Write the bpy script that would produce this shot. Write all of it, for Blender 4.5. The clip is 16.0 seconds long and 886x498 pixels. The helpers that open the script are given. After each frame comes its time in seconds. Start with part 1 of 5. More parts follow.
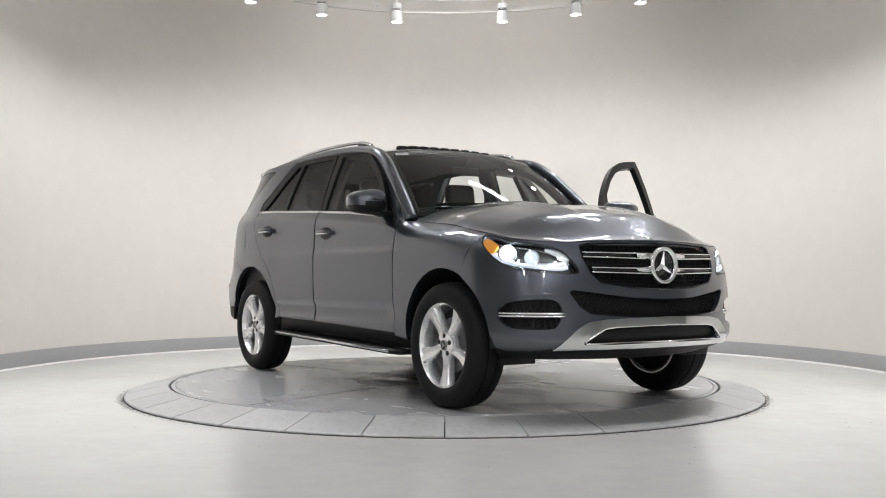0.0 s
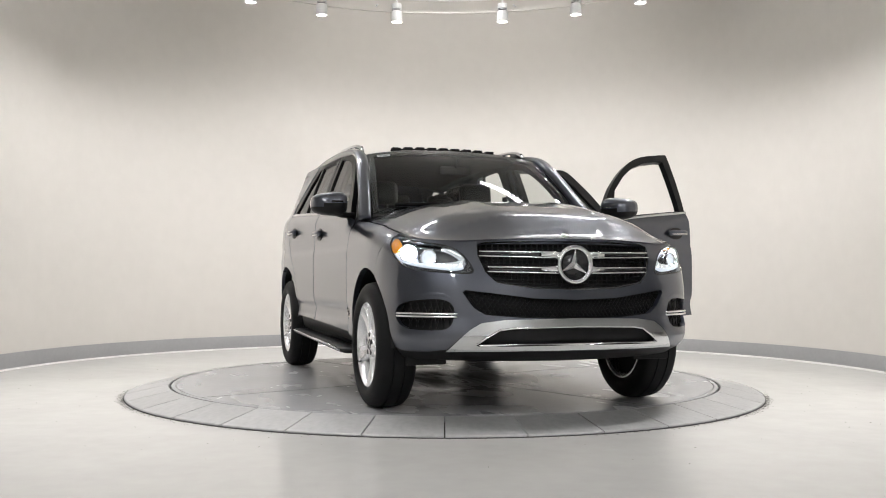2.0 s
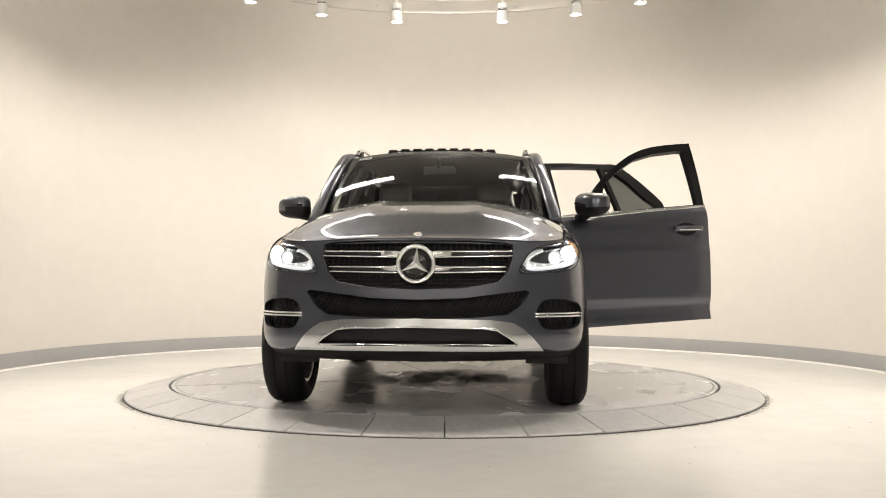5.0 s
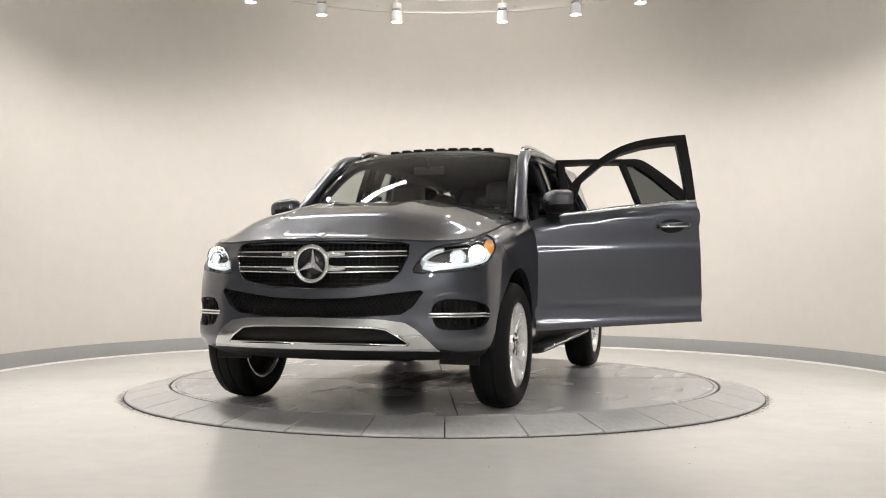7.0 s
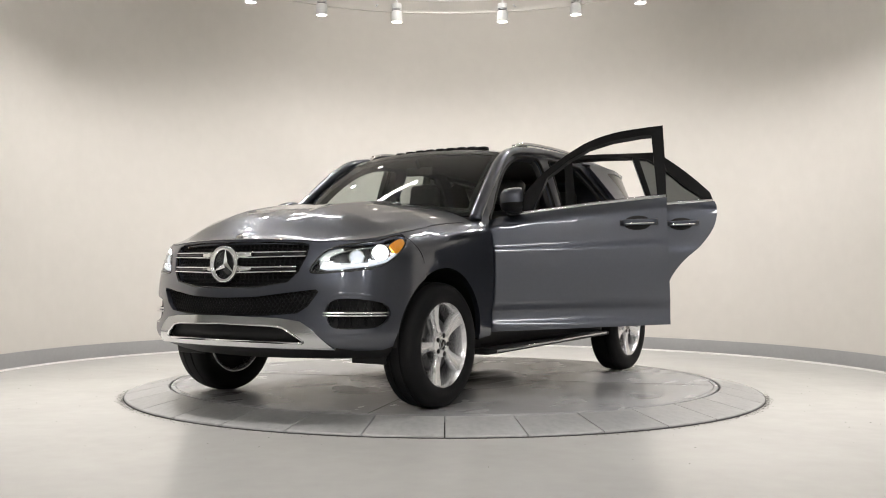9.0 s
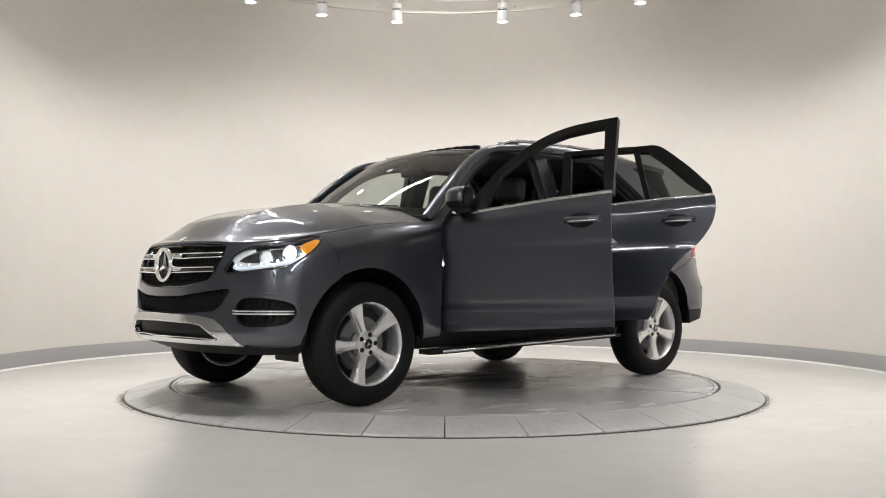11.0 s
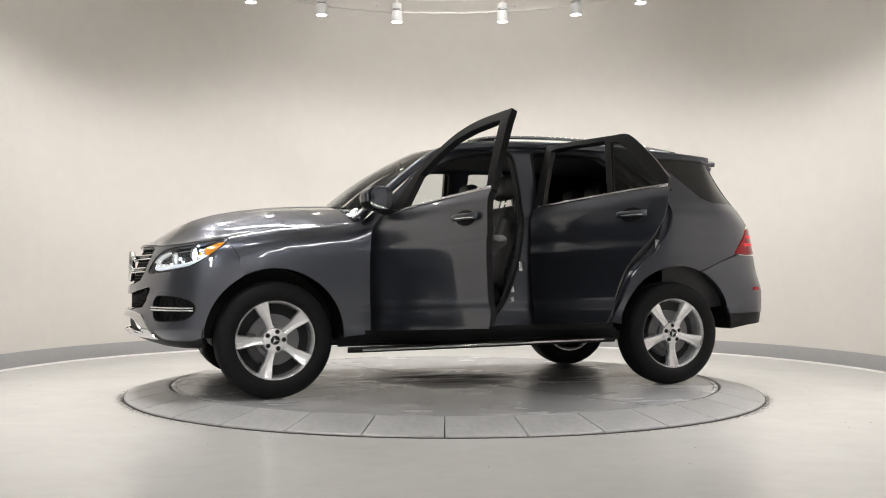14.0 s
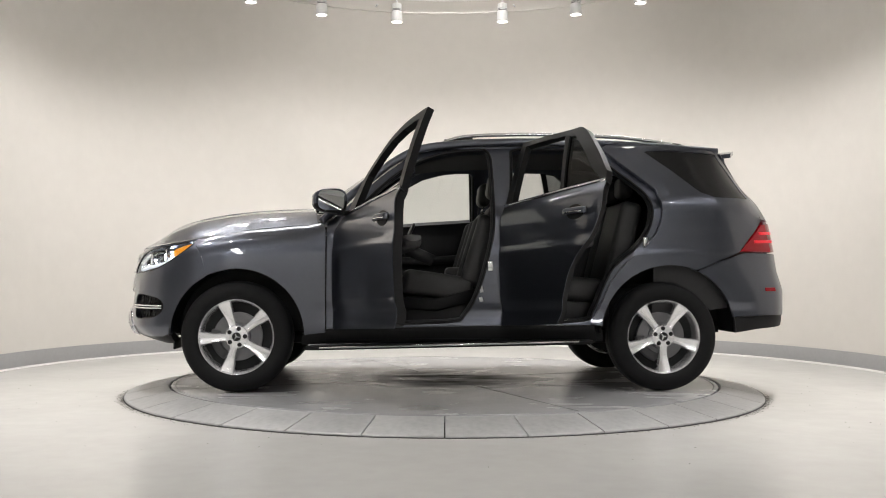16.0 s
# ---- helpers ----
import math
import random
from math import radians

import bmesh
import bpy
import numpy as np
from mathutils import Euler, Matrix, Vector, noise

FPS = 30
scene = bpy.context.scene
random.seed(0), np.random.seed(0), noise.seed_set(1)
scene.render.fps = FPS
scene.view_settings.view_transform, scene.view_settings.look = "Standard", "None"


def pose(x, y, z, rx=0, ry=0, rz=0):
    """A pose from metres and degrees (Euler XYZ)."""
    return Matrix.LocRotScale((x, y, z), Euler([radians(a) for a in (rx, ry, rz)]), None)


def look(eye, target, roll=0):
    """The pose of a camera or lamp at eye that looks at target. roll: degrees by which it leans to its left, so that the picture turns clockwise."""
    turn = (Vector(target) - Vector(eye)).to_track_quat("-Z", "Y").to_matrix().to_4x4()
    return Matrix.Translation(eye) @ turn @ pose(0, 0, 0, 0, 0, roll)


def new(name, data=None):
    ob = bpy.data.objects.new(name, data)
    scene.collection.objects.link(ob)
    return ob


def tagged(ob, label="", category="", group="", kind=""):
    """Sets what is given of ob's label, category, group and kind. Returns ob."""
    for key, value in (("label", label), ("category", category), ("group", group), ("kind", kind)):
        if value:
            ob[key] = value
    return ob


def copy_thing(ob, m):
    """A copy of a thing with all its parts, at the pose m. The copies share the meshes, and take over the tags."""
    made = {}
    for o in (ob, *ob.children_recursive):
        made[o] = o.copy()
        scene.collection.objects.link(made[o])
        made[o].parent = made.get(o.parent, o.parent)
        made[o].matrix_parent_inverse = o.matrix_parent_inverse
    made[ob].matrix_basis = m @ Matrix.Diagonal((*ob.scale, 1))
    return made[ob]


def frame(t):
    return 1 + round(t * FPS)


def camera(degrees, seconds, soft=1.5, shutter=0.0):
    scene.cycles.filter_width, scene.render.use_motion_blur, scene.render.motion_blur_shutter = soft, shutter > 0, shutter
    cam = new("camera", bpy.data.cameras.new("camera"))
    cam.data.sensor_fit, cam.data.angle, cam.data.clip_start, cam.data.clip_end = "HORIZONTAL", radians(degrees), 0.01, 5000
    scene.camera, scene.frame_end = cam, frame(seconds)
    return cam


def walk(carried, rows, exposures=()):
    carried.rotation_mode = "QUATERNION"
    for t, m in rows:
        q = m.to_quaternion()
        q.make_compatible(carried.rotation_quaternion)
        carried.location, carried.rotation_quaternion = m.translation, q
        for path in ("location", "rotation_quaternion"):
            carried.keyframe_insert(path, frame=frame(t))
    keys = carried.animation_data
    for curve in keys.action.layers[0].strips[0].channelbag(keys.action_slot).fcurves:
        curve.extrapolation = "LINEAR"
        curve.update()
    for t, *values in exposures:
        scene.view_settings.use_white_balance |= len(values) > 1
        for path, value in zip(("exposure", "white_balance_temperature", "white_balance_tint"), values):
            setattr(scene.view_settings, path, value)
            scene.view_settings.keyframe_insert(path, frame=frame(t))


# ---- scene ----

from mathutils.geometry import delaunay_2d_cdt

# ------------------------------------------------ camera
cam = camera(49.33, 16.0, soft=1.0)
EYE = Matrix.Translation((0, -7.510, 0.780)) @ pose(0, 0, 0, 91.694, 0, 0.1065) @ pose(0, 0, 0, 0, 0, 0.15)
EXPOSURES = [(0.0, 0.0, 6120, 10), (1.5, 0.0, 6000, 10), (2.0, 0.04, 6260, 10), (2.5, 0.08, 6500, 10), (3.0, 0.14, 6850, 10), (3.5, 0.28, 7100, 10), (4.2, 0.28, 7150, 10),
             (5.3, 0.26, 7050, 10), (6.5, 0.12, 6700, 10), (7.0, 0.05, 6600, 10), (8.0, 0.0, 6500, 10), (16.0, 0.0, 6420, 10)]
walk(cam, [(0.0, EYE), (16.0, EYE)], EXPOSURES)


def heading(t):
    """The turntable's angle in degrees at t seconds."""
    u = t / 16
    drift = 21.976 * u ** 4 + -49.918 * u ** 3 + 30.566 * u ** 2 + -3.073 * u ** 1 + -0.415
    return -56.145 - 7.4844 * t + drift


FLOOR = -0.075

# ------------------------------------------------ world and lights
world = bpy.data.worlds.new("world")
scene.world = world
world.use_nodes = True
world.node_tree.nodes["Background"].inputs[0].default_value = (0.05, 0.05, 0.05, 1)
world.node_tree.nodes["Background"].inputs[1].default_value = 0.2

RING_R, RING_Z = 2.81, 3.516
LAMP_ANGLES = [100.7, 77.45, 117.4, 61.1, 133.7, 46.3] + [90 + k * (11.2 + 16.2 * i) for i in range(3, 10) for k in (1, -1)]


def spot(angle, power, tilt=0.0, wide=125):
    a = radians(angle)
    d = bpy.data.lights.new("spot", "SPOT")
    d.energy, d.spot_size, d.spot_blend, d.shadow_soft_size = power, radians(wide), 1.0, 0.045
    d.color = (1.0, 0.96, 0.935)
    ob = new("spot_light", d)
    eye = Vector((RING_R * math.cos(a), RING_R * math.sin(a), RING_Z - 0.02))
    out = Vector((math.cos(a), math.sin(a), 0))
    ob.matrix_world = look(eye, eye + Vector((0, 0, -1)) + out * tilt)


for ang in LAMP_ANGLES:
    middle = abs(ang - 90) < 30
    back = math.sin(radians(ang)) > 0.1   # the lamps towards the hall throw a narrower beam straight down
    if back:
        spot(ang, 92 if middle else 88, 0.34 if middle else 0.08, 156 if middle else 144)
    else:
        spot(ang, 138, 0.09, 70)


# ------------------------------------------------ materials
def material(name, colour, rough=0.5, metal=0.0, coat=0.0, vary=0.0, scale=8.0, bump=0.0, bump_scale=120.0, glow=None, power=0.0,
             rough_vary=0.0, random_tint=0.0, spec=0.5, coat_rough=0.03):
    m = bpy.data.materials.new(name)
    m.use_nodes = True
    nt = m.node_tree
    b = nt.nodes["Principled BSDF"]
    b.inputs["Base Color"].default_value = (*colour, 1)
    b.inputs["Roughness"].default_value = rough
    b.inputs["Metallic"].default_value = metal
    b.inputs["Coat Weight"].default_value = coat
    b.inputs["Coat Roughness"].default_value = coat_rough
    b.inputs["Coat IOR"].default_value = 1.6 if metal > 0.5 else 1.5
    b.inputs["Specular IOR Level"].default_value = spec
    co = nt.nodes.new("ShaderNodeTexCoord")
    if vary or rough_vary:
        n1 = nt.nodes.new("ShaderNodeTexNoise")
        n1.inputs["Scale"].default_value, n1.inputs["Detail"].default_value = scale, 6
        nt.links.new(co.outputs["Object"], n1.inputs["Vector"])
        if vary:
            n2 = nt.nodes.new("ShaderNodeTexNoise")
            n2.inputs["Scale"].default_value, n2.inputs["Detail"].default_value = scale * 9, 4
            nt.links.new(co.outputs["Object"], n2.inputs["Vector"])
            add = nt.nodes.new("ShaderNodeMath")
            add.operation = "ADD"
            nt.links.new(n1.outputs["Fac"], add.inputs[0])
            nt.links.new(n2.outputs["Fac"], add.inputs[1])
            rng = nt.nodes.new("ShaderNodeMapRange")
            rng.inputs["From Min"].default_value, rng.inputs["From Max"].default_value = 0.6, 1.4
            rng.inputs["To Min"].default_value, rng.inputs["To Max"].default_value = 1 - vary, 1 + vary
            nt.links.new(add.outputs[0], rng.inputs["Value"])
            mul = nt.nodes.new("ShaderNodeMix")
            mul.data_type, mul.blend_type = "RGBA", "MULTIPLY"
            mul.inputs["Factor"].default_value = 1.0
            mul.inputs["A"].default_value = (*colour, 1)
            last = rng.outputs["Result"]
            if random_tint:
                info = nt.nodes.new("ShaderNodeObjectInfo")
                r2 = nt.nodes.new("ShaderNodeMapRange")
                r2.inputs["To Min"].default_value, r2.inputs["To Max"].default_value = 1 - random_tint, 1 + random_tint
                nt.links.new(info.outputs["Random"], r2.inputs["Value"])
                mm = nt.nodes.new("ShaderNodeMath")
                mm.operation = "MULTIPLY"
                nt.links.new(last, mm.inputs[0])
                nt.links.new(r2.outputs["Result"], mm.inputs[1])
                last = mm.outputs[0]
            nt.links.new(last, mul.inputs["B"])
            nt.links.new(mul.outputs["Result"], b.inputs["Base Color"])
        if rough_vary:
            rr = nt.nodes.new("ShaderNodeMapRange")
            rr.inputs["To Min"].default_value, rr.inputs["To Max"].default_value = rough - rough_vary, rough + rough_vary
            nt.links.new(n1.outputs["Fac"], rr.inputs["Value"])
            nt.links.new(rr.outputs["Result"], b.inputs["Roughness"])
    if bump:
        nb = nt.nodes.new("ShaderNodeTexNoise")
        nb.inputs["Scale"].default_value, nb.inputs["Detail"].default_value = bump_scale, 3
        nt.links.new(co.outputs["Object"], nb.inputs["Vector"])
        bp = nt.nodes.new("ShaderNodeBump")
        bp.inputs["Strength"].default_value, bp.inputs["Distance"].default_value = bump, 0.004
        nt.links.new(nb.outputs["Fac"], bp.inputs["Height"])
        nt.links.new(bp.outputs["Normal"], b.inputs["Normal"])
    if glow:
        b.inputs["Emission Color"].default_value = (*glow, 1)
        b.inputs["Emission Strength"].default_value = power
    return m


def glass(name, colour, rough=0.0):
    """Thin tinted sheet: mostly see-through, with a sharp gloss that grows at grazing angles."""
    m = bpy.data.materials.new(name)
    m.use_nodes = True
    nt = m.node_tree
    nt.nodes.remove(nt.nodes["Principled BSDF"])
    out = nt.nodes["Material Output"]
    tr = nt.nodes.new("ShaderNodeBsdfTransparent")
    tr.inputs["Color"].default_value = (*colour, 1)
    gl = nt.nodes.new("ShaderNodeBsdfGlossy")
    gl.inputs["Roughness"].default_value = rough
    lw = nt.nodes.new("ShaderNodeLayerWeight")
    lw.inputs["Blend"].default_value = 0.5
    pw = nt.nodes.new("ShaderNodeMath")
    pw.operation = "POWER"
    pw.inputs[1].default_value = 5.0
    nt.links.new(lw.outputs["Facing"], pw.inputs[0])
    fr = nt.nodes.new("ShaderNodeMath")
    fr.operation = "MULTIPLY_ADD"
    fr.inputs[1].default_value, fr.inputs[2].default_value = 0.95, 0.05
    nt.links.new(pw.outputs[0], fr.inputs[0])
    mix = nt.nodes.new("ShaderNodeMixShader")
    nt.links.new(fr.outputs[0], mix.inputs[0])
    nt.links.new(tr.outputs[0], mix.inputs[1])
    nt.links.new(gl.outputs[0], mix.inputs[2])
    nt.links.new(mix.outputs[0], out.inputs["Surface"])
    return m


M_WALL = material("wall_paint", (0.62, 0.594, 0.553), 0.75, vary=0.03, scale=0.8, bump=0.06, bump_scale=60)
M_BASE = material("baseboard_vinyl", (0.30, 0.30, 0.30), 0.45, vary=0.05, scale=3)
M_FLOOR = material("epoxy_floor", (0.55, 0.54, 0.515), 0.22, vary=0.05, scale=0.9, rough_vary=0.04)
M_SEALANT = material("sealant", (0.62, 0.61, 0.59), 0.5, vary=0.1, scale=14)
M_GRIT = material("grit", (0.07, 0.065, 0.055), 0.9, vary=0.3, scale=40)
M_HALL = material("hall_paint", (0.78, 0.77, 0.76), 0.8, vary=0.04, scale=0.7)
M_CEIL = material("ceiling_paint", (0.72, 0.71, 0.69), 0.85, vary=0.03, scale=1.0)
M_PLATTER = material("platter_steel", (0.37, 0.37, 0.375), 0.24, vary=0.08, scale=1.6, rough_vary=0.07, bump=0.03, bump_scale=90, spec=0.35)


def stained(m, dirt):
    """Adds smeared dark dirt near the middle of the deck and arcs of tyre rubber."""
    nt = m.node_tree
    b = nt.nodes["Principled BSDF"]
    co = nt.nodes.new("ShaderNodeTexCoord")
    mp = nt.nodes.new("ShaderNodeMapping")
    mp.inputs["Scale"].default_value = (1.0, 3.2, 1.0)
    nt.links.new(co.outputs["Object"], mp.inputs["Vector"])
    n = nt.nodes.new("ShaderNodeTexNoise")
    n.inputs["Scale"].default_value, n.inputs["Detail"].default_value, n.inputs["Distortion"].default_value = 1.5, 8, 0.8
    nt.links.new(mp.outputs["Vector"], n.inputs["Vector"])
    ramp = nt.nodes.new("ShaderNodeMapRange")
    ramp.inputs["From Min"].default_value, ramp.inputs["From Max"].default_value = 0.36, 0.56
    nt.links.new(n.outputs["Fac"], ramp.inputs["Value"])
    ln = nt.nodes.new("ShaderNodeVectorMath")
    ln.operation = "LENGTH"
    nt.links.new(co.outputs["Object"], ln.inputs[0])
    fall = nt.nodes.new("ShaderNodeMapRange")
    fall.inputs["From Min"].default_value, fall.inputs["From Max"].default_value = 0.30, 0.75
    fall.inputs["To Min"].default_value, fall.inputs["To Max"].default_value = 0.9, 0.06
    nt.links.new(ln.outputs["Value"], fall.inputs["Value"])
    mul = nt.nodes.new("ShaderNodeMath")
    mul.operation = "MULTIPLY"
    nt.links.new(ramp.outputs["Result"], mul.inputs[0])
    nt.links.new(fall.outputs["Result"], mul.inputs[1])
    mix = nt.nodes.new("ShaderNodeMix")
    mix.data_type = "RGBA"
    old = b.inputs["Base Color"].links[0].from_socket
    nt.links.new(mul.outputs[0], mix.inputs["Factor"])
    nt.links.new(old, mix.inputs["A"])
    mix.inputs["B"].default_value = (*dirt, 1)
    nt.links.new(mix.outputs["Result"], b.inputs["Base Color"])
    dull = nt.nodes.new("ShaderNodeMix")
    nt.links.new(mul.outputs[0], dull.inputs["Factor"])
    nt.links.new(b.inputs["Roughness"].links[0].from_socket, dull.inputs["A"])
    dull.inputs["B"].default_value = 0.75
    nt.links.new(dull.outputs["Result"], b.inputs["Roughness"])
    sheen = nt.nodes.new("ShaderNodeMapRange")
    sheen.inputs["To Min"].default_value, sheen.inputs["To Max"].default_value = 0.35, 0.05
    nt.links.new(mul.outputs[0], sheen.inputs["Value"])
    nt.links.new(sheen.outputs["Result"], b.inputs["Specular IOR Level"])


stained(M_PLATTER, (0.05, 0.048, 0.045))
M_TILE = material("ring_plate", (0.36, 0.36, 0.355), 0.36, vary=0.20, scale=3.0, rough_vary=0.12, bump=0.06, bump_scale=70, random_tint=0.1)
M_GROOVE = material("groove_dark", (0.02, 0.02, 0.02), 0.7, vary=0.1)
M_WHITE = material("white_fixture", (0.75, 0.75, 0.74), 0.4)
M_LAMP = material("lamp_glow", (1, 1, 1), 0.5, glow=(1.0, 0.95, 0.87), power=18)
M_TUBE = material("tube_glow", (1, 1, 1), 0.5, glow=(1.0, 0.98, 0.95), power=36)
M_PAINT = material("grey_metallic_paint", (0.070, 0.077, 0.098), 0.31, metal=0.85, coat=1.0, vary=0.04, scale=60)
M_BLACK = material("black_plastic", (0.012, 0.012, 0.0125), 0.5, spec=0.2, vary=0.1, scale=40)
M_GLOSSBLACK = material("gloss_black_trim", (0.012, 0.012, 0.013), 0.18)
M_FRAME = material("satin_black_frame", (0.009, 0.009, 0.0095), 0.32, spec=0.22)
M_TYRE = material("tyre_rubber", (0.010, 0.010, 0.0105), 0.6, spec=0.15, vary=0.15, scale=20, bump=0.1, bump_scale=200)
M_ALLOY = material("silver_alloy", (0.84, 0.84, 0.85), 0.26, metal=0.75, coat=0.6, vary=0.03, scale=30)
M_CHROME = material("chrome", (0.82, 0.83, 0.84), 0.06, metal=1.0)
M_SATIN = material("satin_chrome", (0.62, 0.63, 0.64), 0.12, metal=1.0)
M_LEATHER = material("black_leather", (0.020, 0.0195, 0.020), 0.5, vary=0.15, scale=25, bump=0.15, bump_scale=260)
M_TRIM = material("dark_trim", (0.020, 0.020, 0.021), 0.55, vary=0.1, scale=30, bump=0.08, bump_scale=300)
M_CLEAR = glass("clear_glass", (0.93, 0.95, 0.94))
M_SCREEN = glass("windscreen_glass", (0.76, 0.80, 0.78))
M_TINT = glass("tinted_glass", (0.14, 0.15, 0.15))
M_RED = material("red_lens", (0.17, 0.001, 0.005), 0.12, coat=0.0, spec=0.4, glow=(1.0, 0.015, 0.03), power=0.05)
M_REDLIT = material("red_light", (0.35, 0.004, 0.01), 0.2, coat=0.0, glow=(1.0, 0.02, 0.04), power=0.45)
M_AMBER = material("amber_lens", (0.75, 0.27, 0.01), 0.15, coat=1.0, glow=(1.0, 0.42, 0.03), power=0.15)
M_HEAD = material("headlamp_glow", (1, 1, 1), 0.3, glow=(0.86, 0.91, 1.0), power=70)
M_DRL = material("daylight_strip", (0.8, 0.82, 0.85), 0.2, metal=0.6, glow=(0.85, 0.9, 1.0), power=0.6)
M_MIRROR = material("mirror_silver", (0.85, 0.86, 0.86), 0.02, metal=1.0)
M_STICKER = material("paper_label", (0.78, 0.79, 0.79), 0.6)


# ------------------------------------------------ mesh helpers
def finish(name, bm, mat, parent=None, label="", smooth=True, flip=True):
    if flip:
        bmesh.ops.recalc_face_normals(bm, faces=bm.faces)
    me = bpy.data.meshes.new(name)
    bm.to_mesh(me)
    bm.free()
    for p in me.polygons:
        p.use_smooth = smooth
    exact = me.attributes.get("nrm")
    if exact:
        vn = np.zeros(len(me.vertices) * 3, np.float32)
        exact.data.foreach_get("vector", vn)
        vn = vn.reshape(-1, 3)
        loops = []
        for p in me.polygons:
            flat = np.array(p.normal)
            got = [vn[v] for v in p.vertices]
            if all(abs(g).sum() > 0.5 for g in got):
                loops += [tuple(g if np.dot(g, flat) > 0 else -g) for g in got]
            else:
                loops += [tuple(flat)] * len(got)
        me.normals_split_custom_set(loops)
        me.attributes.remove(me.attributes["nrm"])
    for mm in mat if isinstance(mat, (list, tuple)) else [mat]:
        me.materials.append(mm)
    ob = new(name, me)
    if parent is not None:
        ob.parent = parent
    if label:
        tagged(ob, label)
    return ob


def part(name, bm, mat, parent, label="", smooth=True, flip=True):
    return finish(name, bm, mat, parent, label, smooth, flip)


def sharpen(bm, deg=35):
    lim = radians(deg)
    for e in bm.edges:
        if len(e.link_faces) == 2 and e.calc_face_angle(0) > lim:
            e.smooth = False


def box_bm(x0, x1, y0, y1, z0, z1, bevel=0.0, seg=2):
    bm = bmesh.new()
    bmesh.ops.create_cube(bm, size=1)
    for v in bm.verts:
        v.co = Vector((x0 + (v.co.x + 0.5) * (x1 - x0), y0 + (v.co.y + 0.5) * (y1 - y0), z0 + (v.co.z + 0.5) * (z1 - z0)))
    if bevel:
        bmesh.ops.bevel(bm, geom=bm.edges[:], offset=bevel, segments=seg, affect="EDGES", profile=0.5)
    return bm


def lathe(profile, n=48, start=0.0, end=360.0, axis="z"):
    """Turn (radius, height) points about an axis."""
    bm = bmesh.new()
    full = abs(end - start) >= 359.9
    cols = []
    for i in range(n if full else n + 1):
        a = radians(start + (end - start) * i / n)
        col = []
        for r, h in profile:
            if axis == "z":
                co = (r * math.cos(a), r * math.sin(a), h)
            else:
                co = (r * math.cos(a), h, r * math.sin(a))
            col.append(bm.verts.new(co))
        cols.append(col)
    for i in range(n):
        c0, c1 = cols[i], cols[(i + 1) % len(cols)]
        for j in range(len(profile) - 1):
            bm.faces.new((c0[j], c1[j], c1[j + 1], c0[j + 1]))
    bmesh.ops.remove_doubles(bm, verts=bm.verts, dist=1e-5)
    return bm


def curve(pts, n=12, closed=False):
    """Catmull-Rom through points of any dimension."""
    P = [np.array(p, float) for p in pts]
    k = len(P)
    out = []
    for i in range(k if closed else k - 1):
        if closed:
            a, b, c, d = P[i - 1], P[i], P[(i + 1) % k], P[(i + 2) % k]
        else:
            a, b, c, d = P[max(i - 1, 0)], P[i], P[i + 1], P[min(i + 2, k - 1)]
        for j in range(n):
            t = j / n
            out.append(0.5 * (2 * b + (c - a) * t + (2 * a - 5 * b + 4 * c - d) * t * t + (3 * b - 3 * c + d - a) * t ** 3))
    if not closed:
        out.append(P[-1])
    return out


def sweep(path, section, up=(0, 0, 1), closed=False, scale=None):
    """Carry a closed 2D section (across, along up) along a path."""
    bm = bmesh.new()
    path = [Vector(p) for p in path]
    n, rings = len(path), []
    for i, p in enumerate(path):
        a = path[i - 1] if (i or closed) else p
        b = path[(i + 1) % n] if (i < n - 1 or closed) else p
        t = (b - a).normalized()
        side = t.cross(Vector(up)).normalized()
        u = side.cross(t).normalized()
        k = scale(i / max(1, n - 1)) if scale else 1.0
        rings.append([bm.verts.new(p + side * (x * k) + u * (y * k)) for x, y in section])
    m = len(section)
    for i in range(n if closed else n - 1):
        r0, r1 = rings[i], rings[(i + 1) % n]
        for j in range(m):
            bm.faces.new((r0[j], r0[(j + 1) % m], r1[(j + 1) % m], r1[j]))
    if not closed:
        bm.faces.new(rings[0][::-1])
        bm.faces.new(rings[-1])
    return bm


def oval(a, b, n=10, power=2.0):
    out = []
    for i in range(n):
        t = 2 * math.pi * i / n
        c, s = math.cos(t), math.sin(t)
        out.append((a * math.copysign(abs(c) ** (2 / power), c), b * math.copysign(abs(s) ** (2 / power), s)))
    return out


def merge(*bms):
    out = bmesh.new()
    for b in bms:
        me = bpy.data.meshes.new("tmp")
        b.to_mesh(me)
        b.free()
        out.from_mesh(me)
        bpy.data.meshes.remove(me)
    return out


def mirrored(bm):
    bmesh.ops.scale(bm, vec=(1, -1, 1), verts=bm.verts)
    lay = bm.verts.layers.float_vector.get("nrm")
    if lay:
        for v in bm.verts:
            v[lay] = Vector((v[lay].x, -v[lay].y, v[lay].z))
    bmesh.ops.reverse_faces(bm, faces=bm.faces)
    return bm


def moved(bm, m):
    bmesh.ops.transform(bm, matrix=m, verts=bm.verts)
    return bm


def inside(poly, q):
    x, y = q[:, 0], q[:, 1]
    hit = np.zeros(len(q), bool)
    px, py = poly[:, 0], poly[:, 1]
    for i in range(len(poly)):
        x0, y0, x1, y1 = px[i - 1], py[i - 1], px[i], py[i]
        if y0 == y1:
            continue
        hit ^= ((y0 > y) != (y1 > y)) & (x < (x1 - x0) * (y - y0) / (y1 - y0) + x0)
    return hit


